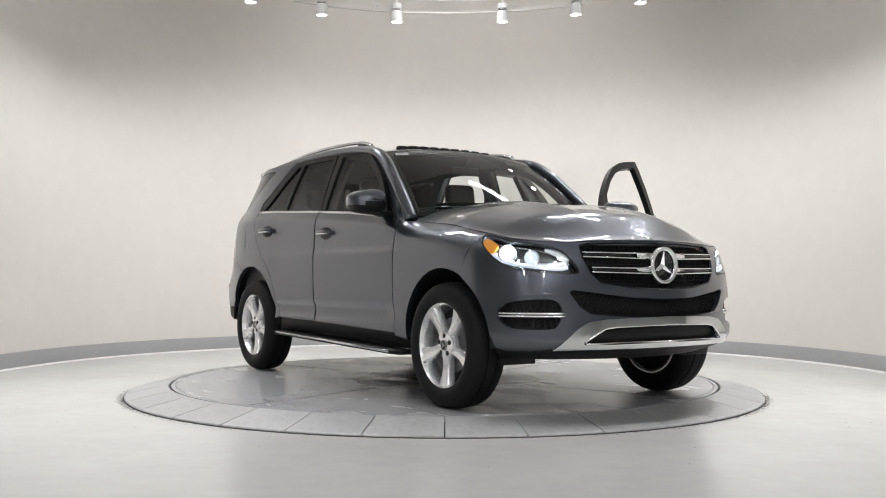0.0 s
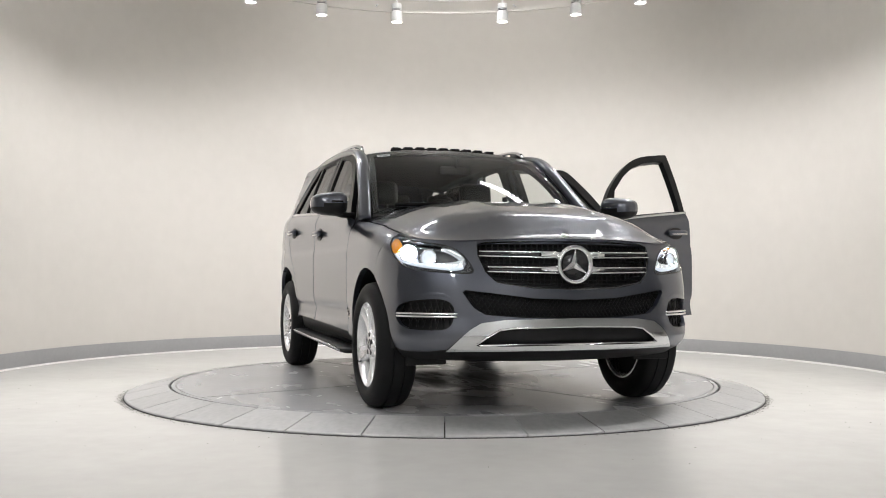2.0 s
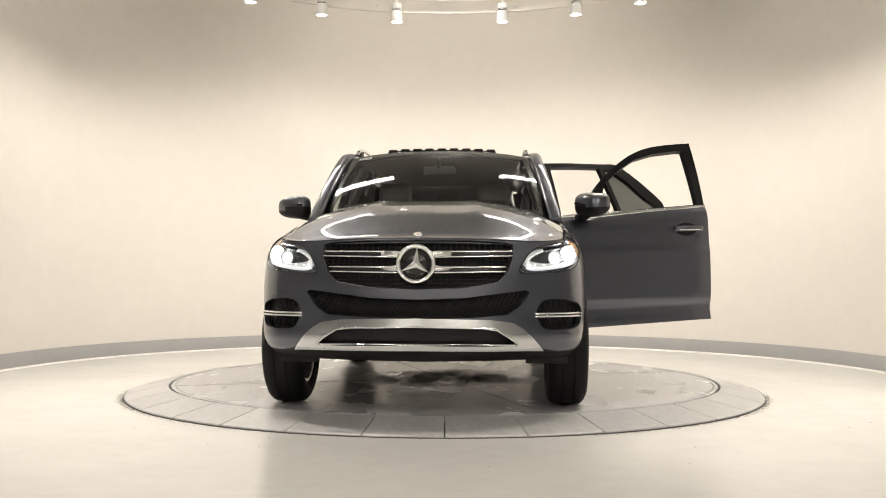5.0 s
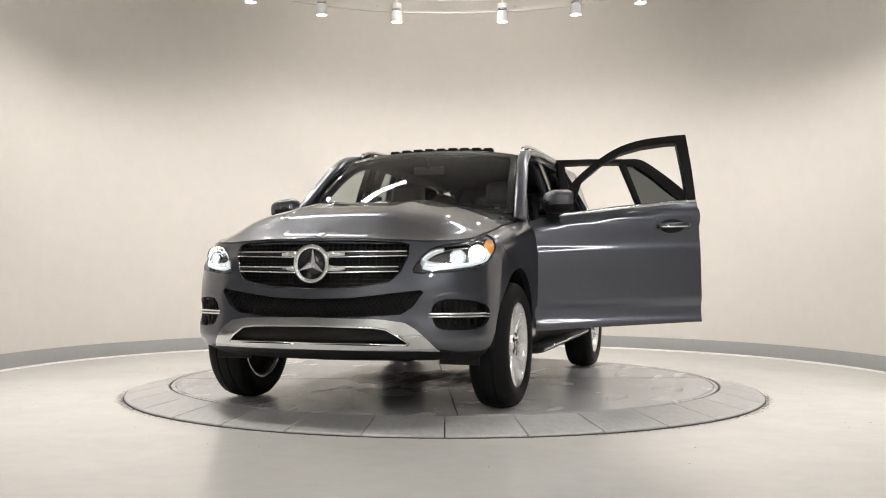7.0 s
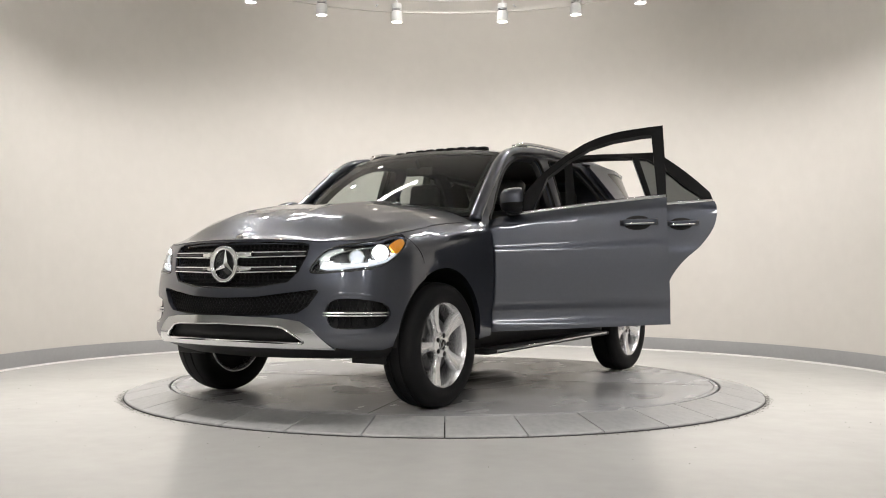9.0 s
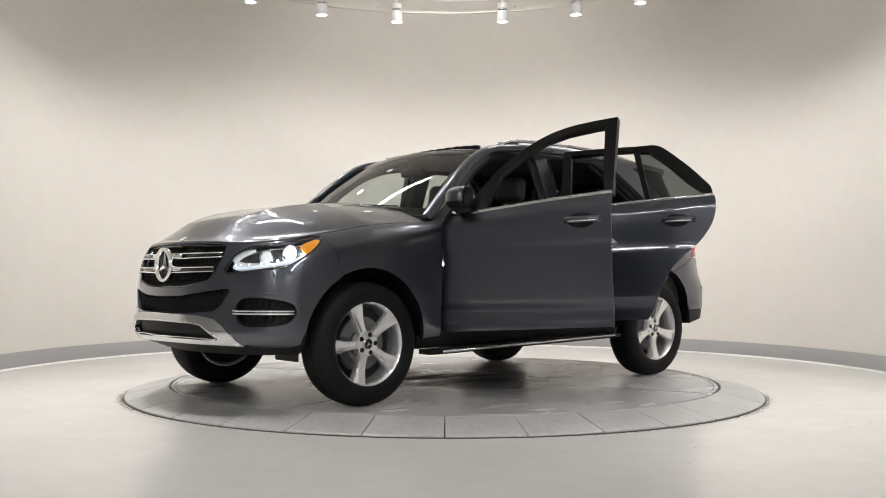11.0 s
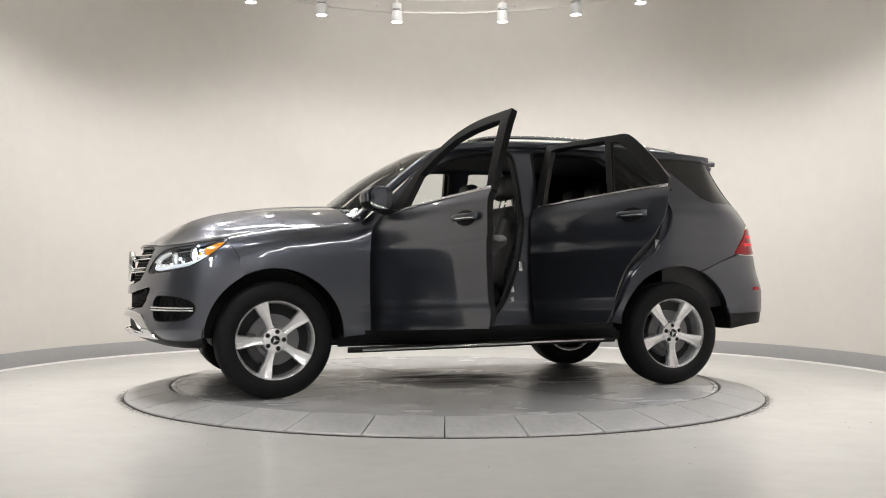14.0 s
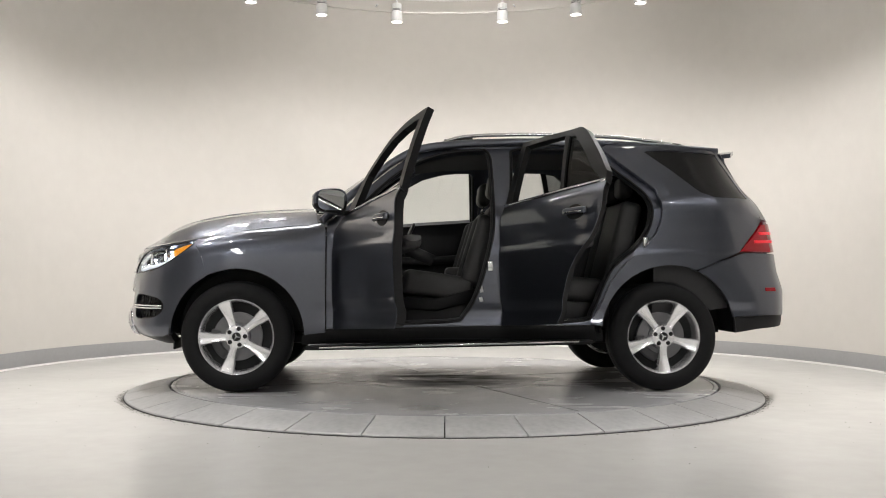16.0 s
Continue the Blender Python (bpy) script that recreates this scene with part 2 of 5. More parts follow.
def resample(poly, step):
    out = []
    for i in range(len(poly)):
        a, b = np.array(poly[i], float), np.array(poly[(i + 1) % len(poly)], float)
        n = max(1, int(np.linalg.norm(b - a) / step + 0.5))
        out += [a + (b - a) * j / n for j in range(n)]
    keep = [out[0]]
    for q in out[1:]:
        if np.linalg.norm(q - keep[-1]) > step * 0.12:
            keep.append(q)
    return np.array(keep)


def shrink(poly, g):
    """Move a dense outline inward by g."""
    area = 0.5 * np.sum(poly[:, 0] * np.roll(poly[:, 1], -1) - np.roll(poly[:, 0], -1) * poly[:, 1])
    t = np.roll(poly, -1, 0) - np.roll(poly, 1, 0)
    t /= np.linalg.norm(t, axis=1)[:, None] + 1e-9
    nrm = np.stack([-t[:, 1], t[:, 0]], 1) * (1 if area > 0 else -1)
    return poly + nrm * g


def panel(outline, surf, holes=(), step=0.035, depth=0.02, gap=0.003, lift=0.0, double=False, lip=True):
    """A sheet cut from a curved surface: outline and holes in the surface's own two coordinates, turned-in edges of some depth."""
    rings = [shrink(resample(outline, step), gap)] + [shrink(resample(h, step * 0.7), -gap) for h in holes]
    pts, edges = [], []
    for r in rings:
        k = len(pts)
        pts += [tuple(q) for q in r]
        edges += [(k + i, k + (i + 1) % len(r)) for i in range(len(r))]
    lo, hi = rings[0].min(0), rings[0].max(0)
    g = []
    rows = int((hi[1] - lo[1]) / (step * 0.87)) + 1
    for j in range(rows + 1):
        z = lo[1] + j * step * 0.87
        xs = np.arange(lo[0] + (j % 2) * step / 2, hi[0], step)
        g += [(x, z) for x in xs]
    if g:
        g = np.array(g)
        ok = inside(rings[0], g)
        for h in rings[1:]:
            ok &= ~inside(h, g)
        g = g[ok]
        allb = np.array(pts)
        if len(g):
            d = np.sqrt(((g[:, None, :] - allb[None]) ** 2).sum(2)).min(1)
            pts += [tuple(q) for q in g[d > step * 0.5]]
    res = delaunay_2d_cdt([Vector(q) for q in pts], edges, [], 0, 1e-7)
    V = np.array([tuple(v) for v in res[0]])
    T = [f for f in res[2] if len(f) == 3]
    cen = np.array([V[list(f)].mean(0) for f in T])
    ok = inside(rings[0], cen)
    for h in rings[1:]:
        ok &= ~inside(h, cen)
    e = 3e-3
    P = surf(V[:, 0], V[:, 1])
    N = np.cross(surf(V[:, 0] + e, V[:, 1]) - surf(V[:, 0] - e, V[:, 1]), surf(V[:, 0], V[:, 1] + e) - surf(V[:, 0], V[:, 1] - e))
    N /= np.linalg.norm(N, axis=1)[:, None] + 1e-12
    P = P + N * lift
    bm = bmesh.new()
    lay = bm.verts.layers.float_vector.new("nrm")
    vs = [bm.verts.new(p) for p in P]
    for v, q in zip(vs, N):
        v[lay] = Vector(q)
    for f, k in zip(T, ok):
        if k:
            try:
                bm.faces.new([vs[i] for i in f])
            except ValueError:
                pass
    idx = {v: i for i, v in enumerate(vs)}
    rim = [ed for ed in bm.edges if len(ed.link_faces) == 1]
    if depth:
        low = {}

        def below(v):
            if v not in low:
                low[v] = bm.verts.new(Vector(P[idx[v]]) - Vector(N[idx[v]]) * depth)
            return low[v]

        for ed in rim:
            a, b = ed.verts
            f = ed.link_faces[0]
            ls = list(f.verts)
            if ls[(ls.index(a) + 1) % len(ls)] == b:
                a, b = b, a
            bm.faces.new((a, b, below(b), below(a)))
            ed.smooth = False
        if double:
            top = [f for f in bm.faces if all(v in idx for v in f.verts)]
            for f in top:
                bm.faces.new([below(v) for v in reversed(f.verts)])
    for v in [v for v in bm.verts if not v.link_faces]:
        bm.verts.remove(v)
    return bm


# ------------------------------------------------ car surfaces (x forward, y left, z up, ground at 0)
PLAN = np.array(curve([(2.330, -0.2), (2.345, 0), (2.330, 0.2), (2.286, 0.42), (2.208, 0.635), (2.105, 0.81), (1.975, 0.908), (1.81, 0.952), (1.6, 0.967),
                       (1.4575, 0.970), (1.2, 0.962), (0.85, 0.952), (0.3, 0.947), (-0.3, 0.947), (-0.9, 0.952), (-1.2, 0.962),
                       (-1.4575, 0.970), (-1.7, 0.966), (-1.95, 0.945), (-2.18, 0.90), (-2.33, 0.81), (-2.42, 0.65), (-2.465, 0.38),
                       (-2.48, 0), (-2.465, -0.38)], 16))[16:-16]
ARC = np.concatenate([[0], np.cumsum(np.linalg.norm(np.diff(PLAN, axis=0), axis=1))])


def sx(x):
    """Place along the side for a car x."""
    return float(np.interp(-x, -PLAN[:, 0], ARC))


def sy(y):
    """Place along the nose for a car y."""
    n = len(PLAN) // 3
    return float(np.interp(y, PLAN[:n, 1], ARC[:n]))


def ry(y):
    """Place along the tail for a car y."""
    n = len(PLAN) * 2 // 3
    return float(np.interp(-y, -PLAN[n:, 1], ARC[n:]))


def table(rows, soft=0.018):
    z = np.arange(0.0, 2.0, 0.005)
    v = np.interp(z, *zip(*rows))
    k = np.exp(-0.5 * (np.arange(-30, 31) * 0.005 / soft) ** 2)
    v = np.convolve(np.pad(v, 30, mode="edge"), k / k.sum(), "valid")
    return z, v


IN_SIDE = table([(0.24, 0.09), (0.30, 0.06), (0.36, 0.035), (0.42, 0.015), (0.46, 0.010), (0.50, 0.024), (0.56, 0.028), (0.605, 0.008), (0.72, 0.003), (0.84, 0.0),
                 (0.955, 0.0), (0.985, 0.011), (1.06, 0.013), (1.125, 0.018), (1.165, 0.036), (1.195, 0.058), (1.30, 0.088), (1.45, 0.138), (1.6, 0.195), (1.70, 0.24)], 0.010)
IN_SILL = table([(0.24, 0.09), (0.30, 0.06), (0.36, 0.036), (0.42, 0.02), (0.50, 0.010), (0.60, 0.003), (0.72, 0.0), (0.9, 0.0)], 0.03)
IN_NOSE = table([(0.20, 0.42), (0.28, 0.30), (0.34, 0.10), (0.38, 0.02), (0.44, -0.012), (0.50, -0.01), (0.58, 0.002), (0.66, 0.0), (0.74, 0.004), (0.85, 0.022),
                 (0.92, 0.045), (1.0, 0.085), (1.06, 0.14), (1.2, 0.3)])
IN_TAIL = table([(0.30, 0.10), (0.38, 0.035), (0.45, 0.01), (0.55, 0.0), (0.70, 0.0), (0.83, 0.040), (0.955, 0.058), (1.18, 0.10), (1.32, 0.165), (1.5, 0.31), (1.66, 0.47)])
IN_SHOULDER = table([(0.0, 0.0), (0.70, 0.0), (0.80, 0.004), (0.87, 0.013), (0.92, 0.03), (0.96, 0.062), (1.0, 0.125), (1.05, 0.26)], 0.014)


def seam_z(x):
    """Height of the joint between wing and bonnet."""
    return np.interp(x, [0.7, 0.95, 1.4, 1.77, 1.86, 1.95, 2.05, 2.3], [1.168, 1.150, 1.105, 1.038, 1.022, 1.004, 0.990, 0.985])


def smooth01(t):
    t = np.clip(t, 0, 1)
    return t * t * (3 - 2 * t)


def belt(x):
    """Height of the waistline."""
    return np.interp(x, [-2.3, -1.1, -0.336, 0.17, 0.68, 1.0], [1.35, 1.311, 1.269, 1.235, 1.19, 1.17])


def skin(s, z):
    """The upright outer skin of the left half: s along the plan outline from the nose, z height."""
    s, z = np.asarray(s, float), np.asarray(z, float)
    end = ARC[-1]

    def plan(u):
        side = np.where((u < 0) | (u > end), -1.0, 1.0)
        u = np.where(u < 0, -u, np.where(u > end, 2 * end - u, u))
        return np.interp(u, ARC, PLAN[:, 0]), side * np.interp(u, ARC, PLAN[:, 1])
    x, y = plan(s)
    taper = 0.095 * smooth01((z - 1.14) / 0.5) * smooth01((-1.45 - x) / 0.75)
    d = 0.012
    (xa, ya), (xb, yb) = plan(s - d), plan(s + d)
    tx, ty = xb - xa, yb - ya
    ln = np.hypot(tx, ty) + 1e-12
    nx, ny = ty / ln, -tx / ln
    zz = z - (belt(x) - 1.19) * smooth01((z - 0.95) / 0.2)
    side = np.interp(zz, *IN_SIDE)
    wing = np.interp(z - seam_z(x) + 1.0, *IN_SHOULDER) + np.interp(z, *IN_SILL)
    k = smooth01((x - 0.72) / 0.3)
    body = side * (1 - k) + wing * k
    kf = smooth01((x - 1.72) / 0.45)
    kr = smooth01((-1.85 - x) / 0.5)
    ins = body * (1 - kf) + np.interp(z, *IN_NOSE) * kf
    ins = ins * (1 - kr) + np.interp(z, *IN_TAIL) * kr
    y_out = y - ny * ins
    return np.stack([x - nx * ins, y_out - taper * np.clip(y_out / 0.5, -1, 1), z], -1)


HOOD_Z = ([0.8, 1.0, 1.2, 1.4, 1.6, 1.8, 2.0, 2.15, 2.28, 2.4], [1.286, 1.284, 1.278, 1.265, 1.242, 1.206, 1.152, 1.090, 1.003, 0.91])


LIP_Z = ([0.0, 0.30, 0.52, 0.64, 0.78, sx(1.95), sx(1.86), sx(1.77)], [0.998, 0.996, 0.988, 0.982, 0.986, 1.004, 1.022, 1.037])
LIP = np.array([skin(s, np.interp(s, *LIP_Z)) for s in np.linspace(0, sx(1.77), 40)])   # front edge of the bonnet


def bonnet(x, y):
    x, y = np.asarray(x, float), np.asarray(y, float)
    zc, zs = np.interp(x, *HOOD_Z), seam_z(x)
    ys = np.interp(x, [0.8, 1.0, 1.4, 1.8, 2.2], [0.80, 0.815, 0.832, 0.815, 0.76])
    v = np.abs(y) / ys
    dome = 0.012 * np.exp(-((np.abs(y) - 0.30 - 0.06 * (x - 1.5)) / 0.06) ** 2) * smooth01((2.2 - x) / 0.5)
    base = zc - (zc - zs) * np.minimum(v, 1.2) ** 3.1 + dome
    back = 1 - (1 - np.clip((np.interp(np.abs(y), LIP[:, 1], LIP[:, 0]) - x) / 0.34, 0, 1)) ** 2.2
    lip = np.interp(np.abs(y), LIP[:, 1], LIP[:, 2])
    k = smooth01((v - 0.88) / 0.12)
    lip = lip * (1 - k) + zs * k
    return np.stack([x, y, lip + (base - lip) * back], -1)


def screen(v, w):
    """The windscreen: v across from -1 to 1, w from the cowl up."""
    v, w = np.asarray(v, float), np.asarray(w, float)
    xb, zb, yb = 1.02 - 0.20 * v ** 2, 1.240 - 0.03 * v ** 2, 0.79
    xt, zt, yt = 0.30 - 0.05 * v ** 2, 1.725 - 0.045 * v ** 2, 0.66
    bow = 0.030 * np.sin(np.pi * w)
    return np.stack([xb + (xt - xb) * w + bow * 0.5, v * (yb + (yt - yb) * w), zb + (zt - zb) * w + bow], -1)


ROOF_Z = ([-2.2, -1.9, -1.5, -1.0, -0.5, 0.0, 0.2, 0.35], [1.685, 1.72, 1.755, 1.775, 1.780, 1.762, 1.740, 1.71])


def roof(x, y):
    x, y = np.asarray(x, float), np.asarray(y, float)
    yw = np.interp(x, [-2.1, -1.2, 0.3], [0.64, 0.71, 0.70])
    return np.stack([x, y, np.interp(x, *ROOF_Z) - 0.065 * (np.abs(y) / yw) ** 3], -1)


def arc(cx, cz, r, a0, a1, n=18):
    return [(cx + r * math.cos(radians(a0 + (a1 - a0) * i / n)), cz + r * math.sin(radians(a0 + (a1 - a0) * i / n))) for i in range(n + 1)]


def X(pts):
    """Side outlines: car x and height to skin coordinates."""
    return [(sx(x), z) for x, z in pts]


def Y(pts):
    """Nose outlines: car y and height to skin coordinates."""
    return [(sy(y), z) for y, z in pts]


# ------------------------------------------------ the room
def room():
    WALL_R, H = 4.02, 4.9
    # curved back wall, open towards the hall
    a0, a1 = -38, 218
    wall = lathe([(WALL_R, FLOOR), (WALL_R, H), (WALL_R + 0.18, H), (WALL_R + 0.18, FLOOR)], 160, a0, a1)
    sharpen(wall)
    moved(wall, Matrix.Translation((0, 0.8, 0)))
    tagged(finish("wall_round", wall, M_WALL), "smooth curved wall painted warm off-white", "wall", kind="structure")
    base = lathe([(WALL_R - 0.002, FLOOR), (WALL_R - 0.016, FLOOR), (WALL_R - 0.016, FLOOR + 0.146), (WALL_R - 0.012, FLOOR + 0.154), (WALL_R - 0.002, FLOOR + 0.154)], 160, a0, a1)
    sharpen(base)
    moved(base, Matrix.Translation((0, 0.8, 0)))
    tagged(finish("baseboard", base, M_BASE), "grey vinyl baseboard along the curved wall", "baseboard", kind="structure")
    toe = lathe([(WALL_R - 0.016, FLOOR + 0.016), (WALL_R - 0.024, FLOOR + 0.013), (WALL_R - 0.030, FLOOR)], 160, a0, a1)
    moved(toe, Matrix.Translation((0, 0.8, 0)))
    tagged(finish("trim", toe, M_SEALANT), "pale sealant bead along the foot of the baseboard", "trim", kind="structure")
    fl = bmesh.new()
    bmesh.ops.create_grid(fl, x_segments=2, y_segments=2, size=11)
    bmesh.ops.translate(fl, verts=fl.verts, vec=(0, -2, FLOOR))
    tagged(finish("floor", fl, M_FLOOR, flip=False), "glossy pale grey epoxy floor", "floor", kind="structure")
    ce = box_bm(-11, 11, -13, 9, H, H + 0.2)
    tagged(finish("ceiling", ce, M_CEIL, smooth=False), "plain grey painted ceiling", "ceiling", kind="structure")
    for nm, b in (("wall_south", (-11, 11, -13.2, -13, FLOOR, H)), ("wall_west", (-11.2, -11, -13, 9, FLOOR, H)),
                  ("wall_east", (11, 11.2, -13, 9, FLOOR, H)), ("wall_north", (-11, 11, 9, 9.2, FLOOR, H))):
        tagged(finish(nm, box_bm(*b), M_HALL, smooth=False), "plain grey painted hall wall", "wall", kind="structure")


def linear_and_fill_lights():
    """Long luminaires, two over the turntable and two in the hall; they show as bright lines in the bonnet and the
    windscreen. The hall pair is unseen fill, added to brighten the car's front.
    """
    for k, (x, y, w, l, a) in enumerate(((-1.7, 0.8, 0.17, 1.45, 90), (1.7, 0.8, 0.17, 1.45, 90), (-2.6, -9.2, 0.28, 6.4, 0), (2.6, -9.2, 0.28, 6.4, 0))):
        root = new("linear_ceiling_light")
        m = pose(x, y, 4.2, 0, 0, a)
        part("casing", moved(box_bm(-w / 2 - 0.02, w / 2 + 0.02, -l / 2 - 0.02, l / 2 + 0.02, 0.012, 0.09, 0.006), m), M_WHITE, root)
        part("diffuser", moved(box_bm(-w / 2, w / 2, -l / 2, l / 2, 0.0, 0.014), m), M_TUBE, root, "glowing diffuser", smooth=False)
        for sgn in (1, -1):
            part("hanger", moved(box_bm(-0.006, 0.006, sgn * l * 0.4 - 0.006, sgn * l * 0.4 + 0.006, 0.088, 0.70), m), M_WHITE, root)
        tagged(root, "long white linear ceiling light, lit; added fill where it hangs in the hall", "ceiling light", "linear ceiling lights")


def added_wall_washer():
    """Added projector, out of view, that brightens the middle of the curved wall."""
    eye, aim = Vector((0.12, 1.9, 4.62)), Vector((0.12, 4.82, 3.55))
    m = look(eye, aim)
    root = new("ceiling_projector")
    shell = lathe([(0.0, 0.19), (0.05, 0.19), (0.066, 0.17), (0.072, 0.0), (0.066, 0.0), (0.062, 0.03), (0.0, 0.03)], 28)
    sharpen(shell, 50)
    part("housing", moved(shell, m), M_WHITE, root)
    part("lens", moved(lathe([(0.0, 0.022), (0.061, 0.02)], 28), m), M_LAMP, root, "glowing round lens")
    part("bracket", box_bm(0.10, 0.14, 1.77, 1.81, 4.69, 4.90, 0.004), M_WHITE, root)
    tagged(root, "white projector added out of view to brighten the curved wall, lit", "spotlight")
    d = bpy.data.lights.new("spot", "SPOT")
    d.energy, d.spot_size, d.spot_blend, d.shadow_soft_size, d.color = 125, radians(125), 1.0, 0.06, (1.0, 0.95, 0.91)
    ob = new("spot_light", d)
    ob.matrix_world = m @ Matrix.Translation((0, 0, -0.02))


def lamp_head():
    """Round white track head with a ribbed neck and a glowing face, hanging from its stem."""
    root = new("track_spotlight")
    body = lathe([(0.0, 0.20), (0.040, 0.20), (0.050, 0.195), (0.052, 0.145), (0.046, 0.142), (0.046, 0.136), (0.052, 0.133), (0.052, 0.128), (0.046, 0.125),
                  (0.046, 0.119), (0.052, 0.116), (0.056, 0.110), (0.060, 0.010), (0.060, 0.0), (0.052, 0.0), (0.050, 0.014), (0.0, 0.014)], 28)
    sharpen(body, 50)
    part("housing", body, M_WHITE, root)
    part("stem", lathe([(0.0, 0.27), (0.010, 0.27), (0.010, 0.20), (0.0, 0.20)], 12), M_WHITE, root)
    part("ring", lathe([(0.0465, 0.122), (0.0485, 0.122), (0.0485, 0.139), (0.0465, 0.139)], 28), M_BLACK, root)
    part("diffuser", lathe([(0.0, 0.011), (0.030, 0.0105), (0.049, 0.008)], 28), M_LAMP, root, "glowing round lens")
    tagged(root, "white cylindrical track spotlight, lit, on a curved rail", "spotlight", "spotlights on the ring")
    return root


def lamps():
    rail = lathe([(RING_R - 0.018, RING_Z + 0.245), (RING_R + 0.018, RING_Z + 0.245), (RING_R + 0.018, RING_Z + 0.28), (RING_R - 0.018, RING_Z + 0.28), (RING_R - 0.018, RING_Z + 0.245)], 128)
    sharpen(rail)
    root = new("light_track")
    part("rail", rail, M_WHITE, root)
    # thin curved band in the wall's colour, behind and below the rail
    lower = lathe([(RING_R + 0.075, 3.645), (RING_R + 0.105, 3.645), (RING_R + 0.105, 3.69), (RING_R + 0.075, 3.69), (RING_R + 0.075, 3.645)], 128)
    sharpen(lower)
    part("lower_band", lower, M_WALL, root, "beige curved band behind the spotlights")
    for k in range(12):
        a = radians(15 + 30 * k)
        part("strut", moved(box_bm(RING_R - 0.01, RING_R + 0.08, -0.008, 0.008, 3.688, 3.70), pose(0, 0, 0, 0, 0, math.degrees(a))), M_WHITE, root)
    for k in range(12):
        a = radians(15 + 30 * k)
        part("hanger", moved(lathe([(0.0, 0.28), (0.005, 0.28), (0.005, 1.335), (0.0, 1.335)], 8), Matrix.Translation((RING_R * math.cos(a), RING_R * math.sin(a), RING_Z))), M_WHITE, root)
    tagged(root, "white curved lighting track hung from the ceiling", "light track")
    first = lamp_head()
    for i, ang in enumerate(LAMP_ANGLES):
        a = radians(ang)
        m = pose(RING_R * math.cos(a), RING_R * math.sin(a), RING_Z, 0, 0, ang)
        if i == 0:
            first.matrix_basis = m
        else:
            copy_thing(first, m)


R_IN, R_OUT, PLATES = 2.049, 2.360, 33


def turntable():
    root = new("turntable_platter")
    disc = lathe([(0.0, 0.0), (1.0, 0.0), (2.005, 0.0), (2.007, -0.004), (2.012, -0.004), (2.014, 0.0), (2.037, 0.0), (2.041, -0.003), (2.041, -0.05), (0.0, -0.05)], 160)
    sharpen(disc)
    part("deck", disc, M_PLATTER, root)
    part("groove", lathe([(2.0065, -0.0036), (2.0125, -0.0036)], 160), M_GROOVE, root)
    for k, (a, w) in enumerate(((20, 0.003), (110, 0.003), (200, 0.003), (290, 0.003))):
        b = box_bm(0.55, 2.0, -w, w, -0.003, 0.0012)
        part("deck_joint", moved(b, pose(0, 0, 0, 0, 0, a)), M_GROOVE, root)
    tagged(root, "round grey steel turntable platter with tyre marks, turning", "turntable")
    # fixed ramp ring round the platter
    ring = new("turntable_ring")
    well = lathe([(R_IN - 0.02, -0.035), (R_IN + 0.012, -0.03), (R_OUT + 0.006, FLOOR + 0.004), (R_OUT + 0.006, FLOOR)], 160)
    part("bedding", well, M_GROOVE, ring)
    step = 360 / PLATES
    n = 6
    bm = bmesh.new()
    tops, bots = [], []
    zo = -0.060
    for i in range(n + 1):
        a = radians(-step / 2 + 0.10 + (step - 0.20) * i / n)
        c, s = math.cos(a), math.sin(a)
        tops.append([bm.verts.new((r * c, r * s, z)) for r, z in ((R_IN + 0.008, -0.004), (R_IN + 0.014, 0.0), (R_OUT - 0.006, zo), (R_OUT, zo - 0.005), (R_OUT, FLOOR), (R_IN + 0.008, -0.03))])
    for i in range(n):
        for j in range(5):
            bm.faces.new((tops[i][j], tops[i + 1][j], tops[i + 1][j + 1], tops[i][j + 1]))
        bm.faces.new((tops[i][5], tops[i + 1][5], tops[i + 1][0], tops[i][0]))
    bm.faces.new(tops[0])
    bm.faces.new(tops[-1][::-1])
    plate = part("plate", bm, M_TILE, ring, smooth=False)
    for k in range(PLATES):
        m = pose(0, 0, 0, 0, 0, -90 + 0.05 + step * (k + 0.5))
        if k == 0:
            plate.matrix_basis = m
        else:
            o = new("plate", plate.data)
            o.parent, o.matrix_basis = ring, m
    tagged(ring, "fixed ring of worn grey metal ramp plates", "turntable ring")
    return root


def grit():
    """Crumbs of dirt and cracked filler where the ring meets the floor."""
    rnd = random.Random(4)
    bm = bmesh.new()
    def crumb(x, y, q):
        top = bm.verts.new((x, y, FLOOR + q * rnd.uniform(0.4, 0.8)))
        n = rnd.choice((4, 5))
        foot = [bm.verts.new((x + q * rnd.uniform(0.6, 1.3) * math.cos(6.283 * k / n), y + q * rnd.uniform(0.6, 1.3) * math.sin(6.283 * k / n), FLOOR + 0.0004)) for k in range(n)]
        for k in range(n):
            bm.faces.new((foot[k - 1], foot[k], top))
    for k in range(1500):
        a = rnd.gauss(205, 26) if k % 2 else rnd.gauss(-25, 26)
        rad = R_OUT + 0.006 + abs(rnd.gauss(0, 0.020))
        crumb(rad * math.cos(radians(a)), rad * math.sin(radians(a)), rnd.uniform(0.0015, 0.0055))
    for k in range(60):
        a, rad = rnd.uniform(150, 390), rnd.uniform(R_OUT + 0.05, R_OUT + 0.9)
        crumb(rad * math.cos(radians(a)), rad * math.sin(radians(a)), rnd.uniform(0.002, 0.005))
    tagged(finish("floor_grit", bm, M_GRIT, smooth=False), "dark crumbs of dirt on the floor beside the turntable ring", "dirt", kind="stuff")


room()
grit()
lamps()
linear_and_fill_lights()
added_wall_washer()
platter = turntable()

